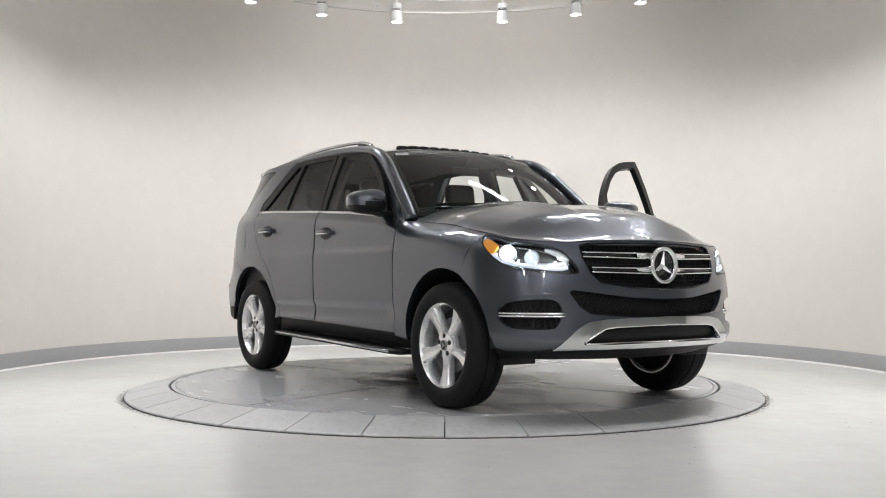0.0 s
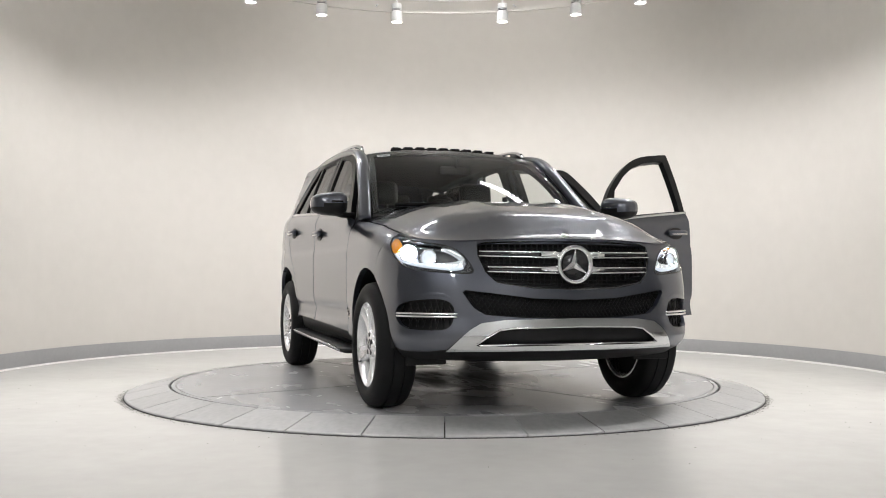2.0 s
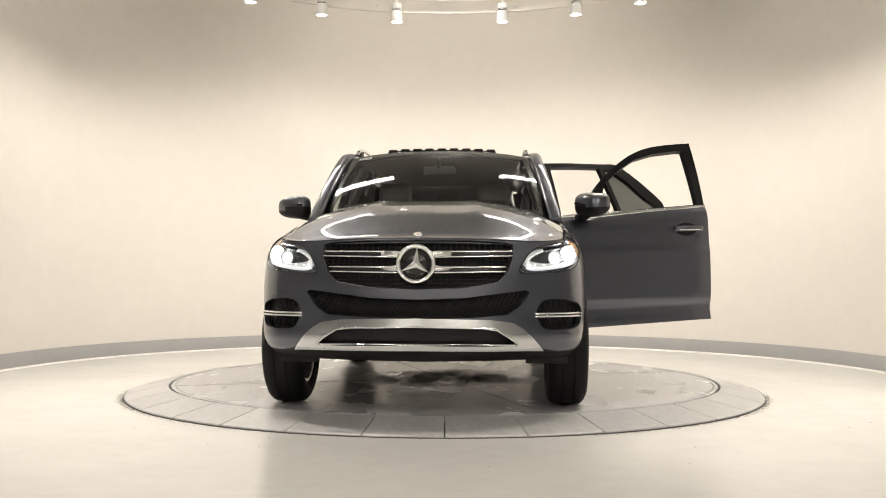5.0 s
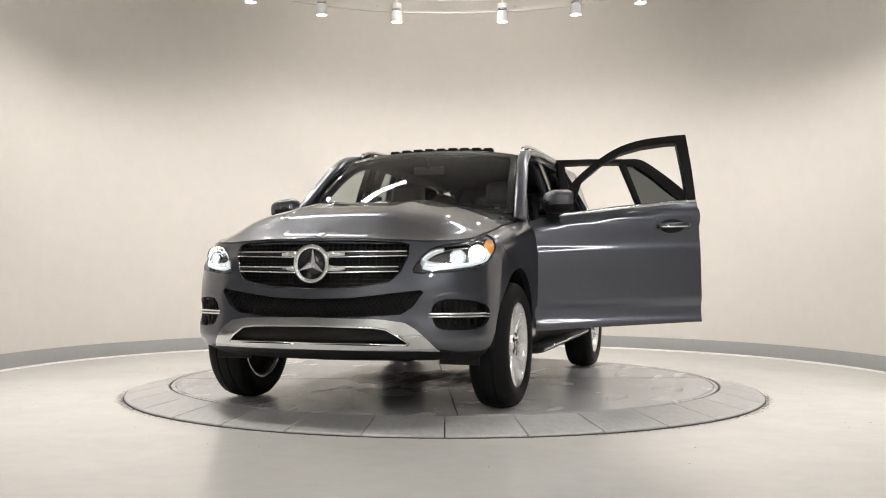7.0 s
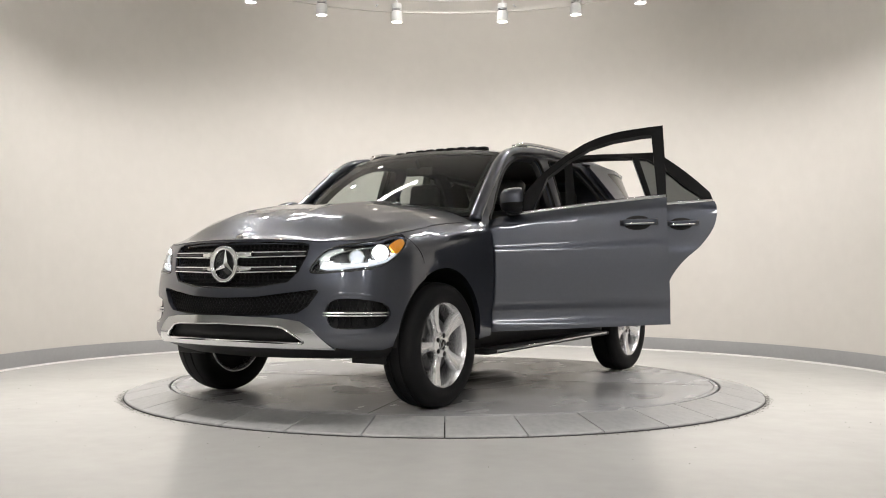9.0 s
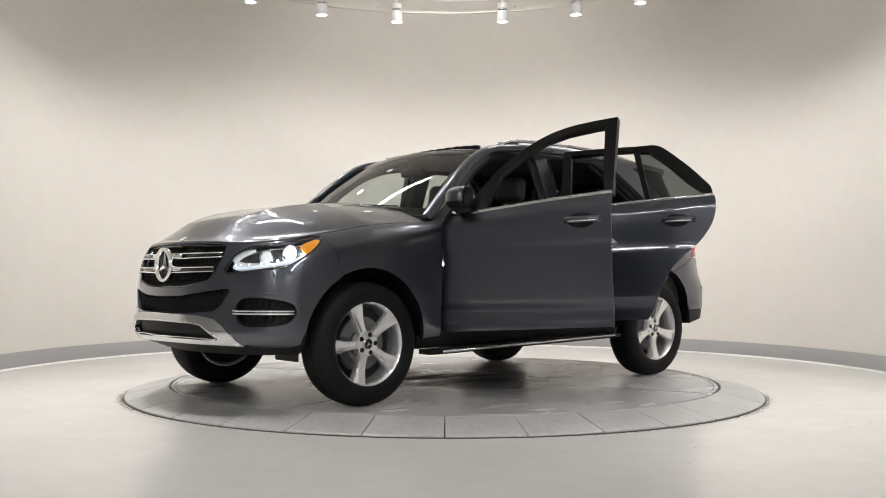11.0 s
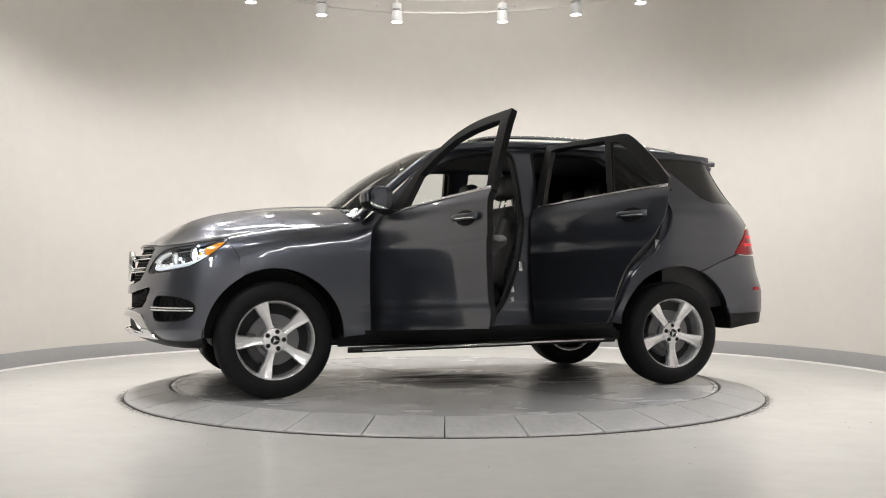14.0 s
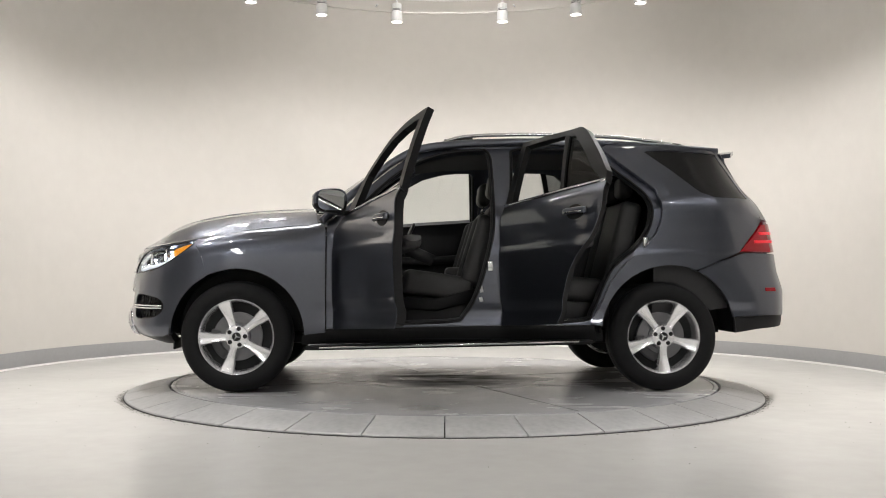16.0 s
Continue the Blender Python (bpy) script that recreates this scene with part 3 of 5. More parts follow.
# ------------------------------------------------ the car
car = new("car")
tagged(car, "grey metallic five-door suv with two doors open, on the turntable", "car")
AF = (1.4575, 0.385, 0.447)
AR = (-1.50, 0.400, 0.468)
DF, DB, DR = 0.86, -0.325, -0.335   # door cuts


def both(name, make, mat, parent=car, label=""):
    """The same piece on the left and, mirrored, on the right."""
    return part(name, make(), mat, parent, label, flip=False), part(name, mirrored(make()), mat, parent, label, flip=False)


def whole(make):
    """Left and right halves joined along the middle."""
    bm = merge(make(), mirrored(make()))
    bad = [f for f in bm.faces if all(abs(v.co.y) < 4e-3 for v in f.verts)]
    bmesh.ops.delete(bm, geom=bad, context="FACES")
    for v in bm.verts:
        if abs(v.co.y) < 4e-3:
            v.co.y = 0
    bmesh.ops.remove_doubles(bm, verts=[v for v in bm.verts if v.co.y == 0], dist=2e-3)
    for e in bm.edges:
        if abs(e.verts[0].co.y) < 1e-5 and abs(e.verts[1].co.y) < 1e-5:
            e.smooth = True
    return bm


# outlines on the nose, in car y and height
GRILLE = [(0.0, 0.984), (0.30, 0.983), (0.50, 0.976), (0.545, 0.962), (0.54, 0.90), (0.50, 0.81), (0.44, 0.752), (0.25, 0.722), (0.0, 0.715)]
MESH = [(0.0, 0.660), (0.25, 0.668), (0.42, 0.69), (0.60, 0.712), (0.615, 0.70), (0.56, 0.62), (0.50, 0.580), (0.30, 0.563), (0.0, 0.558)]
FOG = [(0.655, 0.60), (0.68, 0.645), (0.73, 0.662), (0.84, 0.655), (0.90, 0.632), (0.918, 0.585), (0.905, 0.53), (0.86, 0.500), (0.72, 0.496), (0.67, 0.525)]
FOG = [tuple(q) for q in curve(FOG, 3, closed=True)]
LAMP = [(sy(0.585), 0.803), (sy(0.562), 0.820), (sy(0.595), 0.875), (sy(0.65), 0.930), (sy(0.74), 0.962), (sx(2.02), 0.982), (sx(1.92), 1.003), (sx(1.82), 1.022), (sx(1.765), 1.016),
        (sx(1.80), 0.975), (sx(1.87), 0.920), (sx(1.96), 0.864), (sx(2.06), 0.824), (sy(0.68), 0.806)]
LAMP = [tuple(q) for q in curve(LAMP, 4, closed=True)]


def hood_edge(n=30):
    """Outline of the bonnet in plan, left half."""
    return [(q[0], q[1]) for q in LIP]


def nose_outline():
    top = [(s, float(np.interp(s, *LIP_Z)) - 0.006) for s in np.linspace(0, sx(1.79), 24)]
    lamp_side = [(sx(1.76), 1.022)]
    seam = X([(1.74, 0.985), (1.70, 0.92), (1.66, 0.815)])
    arch = X([q for q in arc(*AF, 62, 0, 10) if q[0] < 2.0])
    low = X([(1.903, 0.40), (1.98, 0.375)]) + [(sy(0.80), 0.372), (sy(0.66), 0.395), (sy(0.55), 0.50), (sy(0.40), 0.535), (0.0, 0.545)]
    return top + lamp_side + seam + arch + low


def front():
    """Bumper skin with its openings, and everything set into it."""
    # the openings that cross the middle are cut from the outline's inner edge
    def fascia():
        out = nose_outline()
        a = [(sy(y), z) for y, z in GRILLE]
        b = [(sy(y), z) for y, z in MESH]
        # inner edge runs up the middle line between the openings
        poly = out[:-1] + [(0.0, 0.545)] + [b[-1]] + b[::-1][1:] + [a[-1]] + a[::-1][1:]
        return panel(poly, skin, [Y(FOG), LAMP], 0.03, 0.03, 0.0005)
    part("front_bumper", whole(fascia), M_PAINT, car, flip=False)

    # grille: dark backing, honeycomb rods, four chrome double blades and the round badge
    g = [(sy(y), z) for y, z in GRILLE]
    part("grille_backing", whole(lambda: panel(g, skin, [], 0.04, 0.0, -0.01, lift=-0.055)), M_BLACK, car, flip=False)
    rods = []
    for i in range(-17, 18):
        y = i * 0.032
        rods.append(sweep([skin(sy(abs(y)), z) * np.array([1, math.copysign(1, y), 1]) - np.array([0.04, 0, 0]) for z in (0.735 + 0.09 * (abs(y) / 0.55) ** 2, 0.85, 0.97)], oval(0.004, 0.004, 5), (1, 0, 0)))
    for z in np.arange(0.745, 0.98, 0.022):
        w = np.interp(z, [0.715, 0.752, 0.81, 0.90, 0.965], [0.25, 0.43, 0.49, 0.53, 0.535])
        rods.append(sweep([skin(sy(abs(y)), z) * np.array([1, math.copysign(1, y), 1]) - np.array([0.038, 0, 0]) for y in np.linspace(-w, w, 15)], oval(0.003, 0.003, 5)))
    part("grille_mesh", merge(*rods), M_BLACK, car)
    for sgn in (1, -1):
        for z0, z1, w, in ((0.905, 0.925, 0.53), (0.820, 0.840, 0.485)):
            for dz in (-0.015, 0.015):
                path = []
                for t in np.linspace(0, 1, 14):
                    y = 0.10 + (w - 0.10) * t
                    z = z0 + (z1 - z0) * 0 + dz * (1.0 - 0.15 * t) + 0.006 * t
                    q = skin(sy(y), z)
                    path.append((q[0] - 0.006, sgn * q[1], z))
                part("grille_blade", sweep(path, oval(0.014, 0.0048, 10, 3)), M_CHROME, car, "chrome grille blade")
            path = []
            for t in np.linspace(0, 1, 14):
                y = 0.10 + (w - 0.11) * t
                q = skin(sy(y), z0)
                path.append((q[0] - 0.016, sgn * q[1], z0 + 0.006 * t))
            part("blade_infill", sweep(path, oval(0.010, 0.013, 8, 4)), M_GLOSSBLACK, car)
    # frame round the grille, chrome
    edge = [skin(sy(y), z) for y, z in GRILLE]
    edge = [Vector((q[0] - 0.012, q[1], q[2])) for q in edge]
    full = edge[::-1] + [Vector((q.x, -q.y, q.z)) for q in edge[1:]]
    part("grille_frame", sweep(full, oval(0.010, 0.008, 8)), M_GLOSSBLACK, car)
    badge()

    # lower mesh
    mpoly = [(sy(y), z) for y, z in MESH]
    part("intake_backing", whole(lambda: panel(mpoly, skin, [], 0.04, 0.0, -0.01, lift=-0.05)), M_BLACK, car, flip=False)
    rods = []
    for k in range(-24, 25):
        y0 = k * 0.026
        for lean in (0.035, -0.035):
            pa = []
            for z in (0.57, 0.62, 0.67, 0.70):
                y = y0 + lean * (z - 0.63) / 0.06
                zt = np.interp(abs(y), [0, 0.25, 0.42, 0.60], [0.66, 0.668, 0.69, 0.71])
                zb = np.interp(abs(y), [0, 0.5, 0.56, 0.61], [0.56, 0.58, 0.62, 0.69])
                zz = min(max(z, zb), zt)
                y = min(max(y, -0.6), 0.6)
                q = skin(sy(abs(y)), zz)
                pa.append((q[0] - 0.03, math.copysign(q[1], y), zz))
            if (Vector(pa[0]) - Vector(pa[-1])).length > 0.03:
                rods.append(sweep([pa[0], pa[-1]], oval(0.0035, 0.0035, 4), (1, 0, 0)))
    part("intake_mesh", merge(*rods), M_BLACK, car)

    # fog openings with chrome bar
    for sgn in (1, -1):
        def fogback():
            b = panel(Y(FOG), skin, [], 0.03, 0.0, -0.008, lift=-0.045)
            return b if sgn > 0 else mirrored(b)
        part("fog_recess", fogback(), M_BLACK, car, flip=False)
        rods = []
        for k in range(9):
            y0 = 0.67 + k * 0.03
            for lean in (0.02, -0.02):
                zt = np.interp(y0, [0.655, 0.73, 0.9], [0.62, 0.655, 0.63])
                zb = np.interp(y0, [0.655, 0.73, 0.9], [0.56, 0.5, 0.52])
                a, b = skin(sy(y0 - lean), zb), skin(sy(y0 + lean), zt)
                rods.append(sweep([(a[0] - 0.025, sgn * (a[1] - 0.015), zb), (b[0] - 0.025, sgn * (b[1] - 0.015), zt)], oval(0.0035, 0.0035, 4), (1, 0, 0)))
        part("fog_mesh", merge(*rods), M_BLACK, car)
        for dz in (-0.007, 0.009):
            path = [skin(sy(y), 0.575 + dz) * np.array([1, sgn, 1]) for y in np.linspace(0.64, 0.912, 12)]
            part("fog_bar", sweep(path, oval(0.010, 0.006, 8, 3)), M_CHROME, car, "chrome bar across the fog lamp opening")

    for sgn in (1, -1):
        ridge = [(0.635, 0.60), (0.66, 0.655), (0.72, 0.684), (0.82, 0.682), (0.90, 0.662)]
        path = [skin(sy(y), z) * np.array([1, sgn, 1]) - np.array([0.004, 0, 0]) for y, z in curve(ridge, 6)]
        part("fog_surround", sweep([np.array(q) - np.array([0.003, 0, 0]) for q in path], oval(0.007, 0.022, 12), scale=lambda t: max(0.03, math.sin(math.pi * t)) ** 0.5), M_PAINT, car)
        lower = [(0.645, 0.53), (0.70, 0.478), (0.80, 0.470), (0.89, 0.490)]
        path = [skin(sy(y), z) * np.array([1, sgn, 1]) - np.array([0.004, 0, 0]) for y, z in curve(lower, 6)]
        part("fog_surround", sweep([np.array(q) - np.array([0.003, 0, 0]) for q in path], oval(0.006, 0.018, 12), scale=lambda t: max(0.03, math.sin(math.pi * t)) ** 0.5), M_PAINT, car)
    # skid plate: bright frame round a dark slot, and the black apron below
    PL_OUT = [(0.0, 0.560), (0.40, 0.551), (0.52, 0.534), (0.575, 0.50), (0.665, 0.415), (0.70, 0.385), (0.60, 0.388), (0.0, 0.392)]
    PL_IN = [(0.0, 0.516), (0.36, 0.508), (0.43, 0.498), (0.50, 0.455), (0.545, 0.422), (0.53, 0.414), (0.0, 0.420)]
    a = [(sy(y), z) for y, z in PL_OUT]
    b = [(sy(y), z) for y, z in PL_IN]

    def plate():
        poly = a[:-1] + [a[-1]] + [b[-1]] + b[::-1][1:]
        return panel(poly, skin, [], 0.025, 0.03, 0.0005, lift=0.012)
    part("skid_plate", whole(plate), M_SATIN, car, "satin silver skid plate", flip=False)
    slot = [Vector(skin(sy(y), z)) + Vector((0.012, 0, 0)) for y, z in PL_IN]
    loop = slot[::-1] + [Vector((q.x, -q.y, q.z)) for q in slot[1:]]
    part("slot_frame", sweep(loop, oval(0.007, 0.006, 8)), M_CHROME, car, "thin chrome frame round the lower slot")
    part("lower_slot", whole(lambda: panel(b, skin, [], 0.04, 0.0, -0.012, lift=-0.03)), M_BLACK, car, flip=False)

    def apron():
        poly = [(0.0, 0.40), (sy(0.62), 0.395), (sy(0.78), 0.374), (sx(2.0), 0.376), (sx(1.915), 0.396), (sx(1.91), 0.325), (sx(2.0), 0.318), (sy(0.70), 0.310), (0.0, 0.305)]
        return panel(poly, skin, [], 0.03, 0.05, 0.0005, lift=-0.006)
    part("front_apron", whole(apron), M_BLACK, car, flip=False)
    for sgn in (1, -1):
        part("air_guide", box_bm(1.885, 1.90, min(sgn * 0.60, sgn * 0.84), max(sgn * 0.60, sgn * 0.84), 0.285, 0.36, 0.006), M_BLACK, car)


def badge():
    """Round chrome ring with three tapering arms on black, where the maker's sign sits."""
    c = Vector((2.328, 0, 0.853))
    ring = lathe([(0.098, -0.03), (0.108, -0.012), (0.106, 0.008), (0.098, 0.013), (0.088, 0.010), (0.081, -0.004), (0.082, -0.03)], 56, axis="y")
    m = Matrix.Translation(c) @ pose(0, 0, 0, 0, -4, -90)
    part("badge_ring", moved(ring, m), M_CHROME, car, "round chrome badge ring")
    disc = lathe([(0.0, -0.014), (0.092, -0.014), (0.092, -0.03)], 40, axis="y")
    part("badge_disc", moved(disc, m), M_GLOSSBLACK, car)
    bm = bmesh.new()
    mid = bm.verts.new((0, 0.004, 0))
    tips = [bm.verts.new((0.090 * math.cos(radians(90 + 120 * k)), -0.004, 0.090 * math.sin(radians(90 + 120 * k)))) for k in range(3)]
    inn = [bm.verts.new((0.020 * math.cos(radians(150 + 120 * k)), -0.010, 0.020 * math.sin(radians(150 + 120 * k)))) for k in range(3)]
    for k in range(3):
        bm.faces.new((mid, tips[k], inn[k]))
        bm.faces.new((mid, inn[k - 1], tips[k]))
    part("badge_arms", moved(bm, m), M_CHROME, car, smooth=False, flip=False)
    # small round emblem on the bonnet's nose
    e = Vector(bonnet(2.20, 0.0))
    up = (Vector(bonnet(2.21, 0.0)) - Vector(bonnet(2.19, 0.0))).normalized().cross(Vector((0, 1, 0)))
    up = up if up.z > 0 else -up
    dot = lathe([(0.0, 0.005), (0.020, 0.005), (0.025, 0.003), (0.026, -0.002)], 24)
    part("bonnet_emblem", moved(dot, Matrix.Translation(e) @ up.to_track_quat("Z", "Y").to_matrix().to_4x4()), M_CHROME, car, "small round chrome emblem")
    # side wings of the badge carrier
    for sgn in (1, -1):
        for z in (0.908, 0.828):
            part("badge_wing", sweep([(2.315, sgn * 0.085, 0.853 + (z - 0.853) * 0.8), (2.312, sgn * 0.12, z), (2.302, sgn * 0.19, z)], oval(0.014, 0.024, 10, 3), (0, 0, 1), scale=lambda t: 1 - 0.55 * t), M_CHROME, car)


M_BOWL = material("lamp_bowl", (0.10, 0.10, 0.105), 0.25, metal=0.8)


# chrome with a little emission, standing in for headlamp light it would catch
M_SWOOP = material("glowing_lamp_reflector", (0.85, 0.86, 0.88), 0.16, metal=0.9, glow=(0.9, 0.94, 1.0), power=0.28)
M_BEAD = material("blue_white_bead", (0.9, 0.93, 1.0), 0.2, glow=(0.75, 0.85, 1.0), power=2.0)


def headlamps():
    for sgn in (1, -1):
        def side(bm):
            return bm if sgn > 0 else mirrored(bm)

        def at(s, z, deep):
            q = skin(np.array([s]), np.array([z]))[0]
            q2, q3 = skin(s + 1e-3, z), skin(s, z + 1e-3)
            n = np.cross(q2 - q, q3 - q)
            n /= np.linalg.norm(n)
            return Vector(q - n * deep)
        lamp = part("headlamp", side(panel(LAMP, skin, [], 0.03, 0.0, -0.004, lift=-0.055)), M_BOWL, car, "lit headlamp with clear lens and amber marker", flip=False)
        part("lens", side(panel(LAMP, skin, [], 0.025, 0.0, 0.004, lift=-0.003)), M_CLEAR, lamp, flip=False).visible_shadow = False
        # chrome lower sweep and daytime strip
        low = [(sx(1.80), 0.985), (sx(1.88), 0.925), (sx(1.97), 0.878), (sy(0.78), 0.845), (sy(0.66), 0.832), (sy(0.615), 0.842)]
        path = [at(s, z, 0.022) for s, z in curve(low, 5)]
        part("daylight_strip", side(sweep(path, oval(0.009, 0.011, 8, 3))), M_DRL, lamp)
        hook = [(sx(2.02), 0.862), (sy(0.78), 0.850), (sy(0.68), 0.848), (sy(0.625), 0.862), (sy(0.625), 0.892), (sy(0.67), 0.925), (sy(0.73), 0.945)]
        part("reflector_blade", side(sweep([at(s, z, 0.026) for s, z in curve(hook, 6)], oval(0.010, 0.019, 8, 3), scale=lambda t: 0.45 + 0.75 * math.sin(math.pi * t))), M_SWOOP, lamp, "hooked chrome reflector with added glow")
        ring = [at(s, z, 0.002) for s, z in LAMP[::2]]
        part("lens_frame", side(sweep(ring, oval(0.005, 0.005, 6), closed=True)), M_GLOSSBLACK, lamp)
        # the second reflector glows as well, in place of reflected headlamp light
        for (s, z, r, mat, nm) in ((sx(1.985), 0.928, 0.040, M_HEAD, "projector"), (sy(0.80), 0.900, 0.034, M_DRL, "reflector")):
            c = at(s, z, 0.03)
            n = Vector((0.93, 0.36, 0.05)).normalized()
            rot = n.to_track_quat("Z", "Y").to_matrix().to_4x4()
            bowl = lathe([(r * 1.35, 0.006), (r * 1.25, 0.012), (r * 1.05, -0.005), (r, -0.02)], 24)
            part(nm + "_bezel", side(moved(bowl, Matrix.Translation(c) @ rot)), M_CHROME, lamp)
            ball = lathe([(0.0, 0.012), (r * 0.4, 0.010), (r * 0.8, 0.002), (r, -0.012), (r, -0.02), (0.0, -0.02)], 24)
            part(nm, side(moved(ball, Matrix.Translation(c) @ rot)), mat, lamp)
        for s_, z_ in curve(low, 4)[6:20:2]:
            c = at(s_, z_ + 0.020, 0.018)
            bead = lathe([(0.0, 0.005), (0.005, 0.004), (0.007, 0.0), (0.007, -0.008)], 10)
            part("light_bead", side(moved(bead, Matrix.Translation(c) @ Vector((0.9, 0.42, 0.0)).to_track_quat("Z", "Y").to_matrix().to_4x4())), M_BEAD, lamp)
        amber = [tuple(q) for q in curve([(sx(1.915), 0.962), (sx(1.865), 0.990), (sx(1.810), 1.008), (sx(1.782), 1.006), (sx(1.815), 0.962), (sx(1.885), 0.918)], 4, closed=True)]
        part("side_marker", side(panel(amber, skin, [], 0.02, 0.01, 0.0, lift=-0.010)), M_AMBER, lamp, "amber side marker", flip=False)
        upper = [(sy(0.66), 0.91), (sy(0.74), 0.945), (sx(1.96), 0.985), (sx(1.88), 1.003)]
        part("upper_trim", side(sweep([at(s, z, 0.045) for s, z in curve(upper, 5)], oval(0.012, 0.006, 8))), M_SATIN, lamp)


# side outlines
REAR_CUT = [(-0.955, 0.462), (-1.015, 0.58), (-1.10, 0.765), (-1.20, 0.885), (-1.32, 0.985), (-1.41, 1.10), (-1.447, 1.20), (-1.452, 1.29), (-1.445, 1.335)]


def wing():
    top = [(x, float(seam_z(x))) for x in np.linspace(0.90, 1.76, 14)]
    poly = X([(DF, 0.40)]) + X([(DF, 0.8), (DF, 1.10), (DF + 0.02, 1.158)]) + X(top) + X([(1.755, 1.0), (1.70, 0.92), (1.665, 0.80)]) + X(arc(*AF, 61, 180, 22)) + X([(1.01, 0.385), (0.99, 0.385)])
    return panel(poly, skin, [], 0.035, 0.035, 0.0055)


def front_door_skin():
    bt = [(x, float(belt(x))) for x in np.linspace(DB, 0.76, 12)]
    poly = X([(DF, 0.422), (DF, 0.8), (DF, 1.10), (DF - 0.03, 1.160)]) + X(bt[::-1]) + X([(DB, 1.0), (DB, 0.60), (DB + 0.004, 0.450)])
    return panel(poly, skin, [], 0.035, 0.004, 0.0028)


def rear_door_skin():
    bt = [(x, float(belt(x))) for x in np.linspace(DR, -1.44, 12)]
    poly = X([(DR, 0.450), (DR, 0.8), (DR, 1.1)]) + X(bt) + X([tuple(q) for q in curve(REAR_CUT[::-1][1:], 4)])
    return panel(poly, skin, [], 0.035, 0.004, 0.0028)


QGLASS = [(-1.36, 1.675), (-1.55, 1.682), (-1.93, 1.668), (-2.04, 1.55), (-2.15, 1.405), (-2.20, 1.352), (-1.86, 1.350), (-1.75, 1.385), (-1.56, 1.53)]


def quarter():
    cut = [(x, z) for x, z in curve(REAR_CUT, 4)]
    poly = X(cut) + X([(-1.42, 1.40), (-1.22, 1.56), (-1.05, 1.70), (-1.10, 1.73), (-1.60, 1.72), (-1.95, 1.69)])
    poly += X([(-2.10, 1.55), (-2.22, 1.38)]) + [(sx(-2.27), 1.28), (sx(-2.27), 1.19)] + X([(-2.23, 1.168), (-2.10, 1.06), (-2.01, 0.962), (-1.85, 0.90), (-1.76, 0.86), (-1.68, 0.83)])
    poly += X(arc(*AR, 113, 6, 20)) + X([(-1.0, 0.45)])
    return panel(poly, skin, [X(QGLASS)], 0.035, 0.035, 0.002)


def rear_bumper():
    poly = X([(-1.683, 0.828), (-1.76, 0.858), (-1.85, 0.898), (-2.05, 0.960), (-2.14, 0.957)]) + [(ry(0.70), 0.955), (ry(0.4), 0.955), (ry(0.0), 0.955), (ry(0.0), 0.525), (ry(0.4), 0.525), (ry(0.7), 0.52)] + X([(-2.2, 0.52), (-2.02, 0.515), (-1.955, 0.51)])
    poly += X(arc(*AR, 166, 114, 10))
    return panel(poly, skin, [], 0.035, 0.03, 0.002)


def rear_apron():
    poly = X([(-1.965, 0.51), (-1.968, 0.402), (-2.0, 0.402), (-2.15, 0.425)]) + [(ry(0.7), 0.445), (ry(0.0), 0.45), (ry(0.0), 0.53), (ry(0.7), 0.525)] + X([(-2.2, 0.52)])
    return panel(poly, skin, [], 0.035, 0.03, 0.0, lift=-0.006)


TAIL = [(-2.01, 0.966), (-2.08, 1.03), (-2.18, 1.11), (-2.24, 1.16)]


def tail_lamp():
    poly = X(TAIL) + [(ry(0.78), 1.175), (ry(0.60), 1.17), (ry(0.45), 1.12), (ry(0.45), 0.99), (ry(0.6), 0.968), (ry(0.76), 0.966)]
    return panel(poly, skin, [], 0.03, 0.03, 0.002, lift=0.002)


def tailgate():
    poly = [(ry(0.0), 0.965), (ry(0.44), 0.965), (ry(0.44), 1.13), (ry(0.60), 1.185), (sx(-2.275), 1.20), (sx(-2.25), 1.36), (sx(-2.13), 1.56), (sx(-2.0), 1.69), (ry(0.0), 1.69)]
    return panel(poly, skin, [], 0.05, 0.03, 0.002)


def bonnet_panel():
    edge = hood_edge()
    seam = [(x, float(skin(sx(x), seam_z(x))[1])) for x in np.linspace(1.74, 0.92, 12)]
    poly = edge + seam + [(0.96, 0.55), (1.03, 0.0)]
    return panel(poly, lambda a, b: bonnet(a, b), [], 0.035, 0.03, 0.0035)


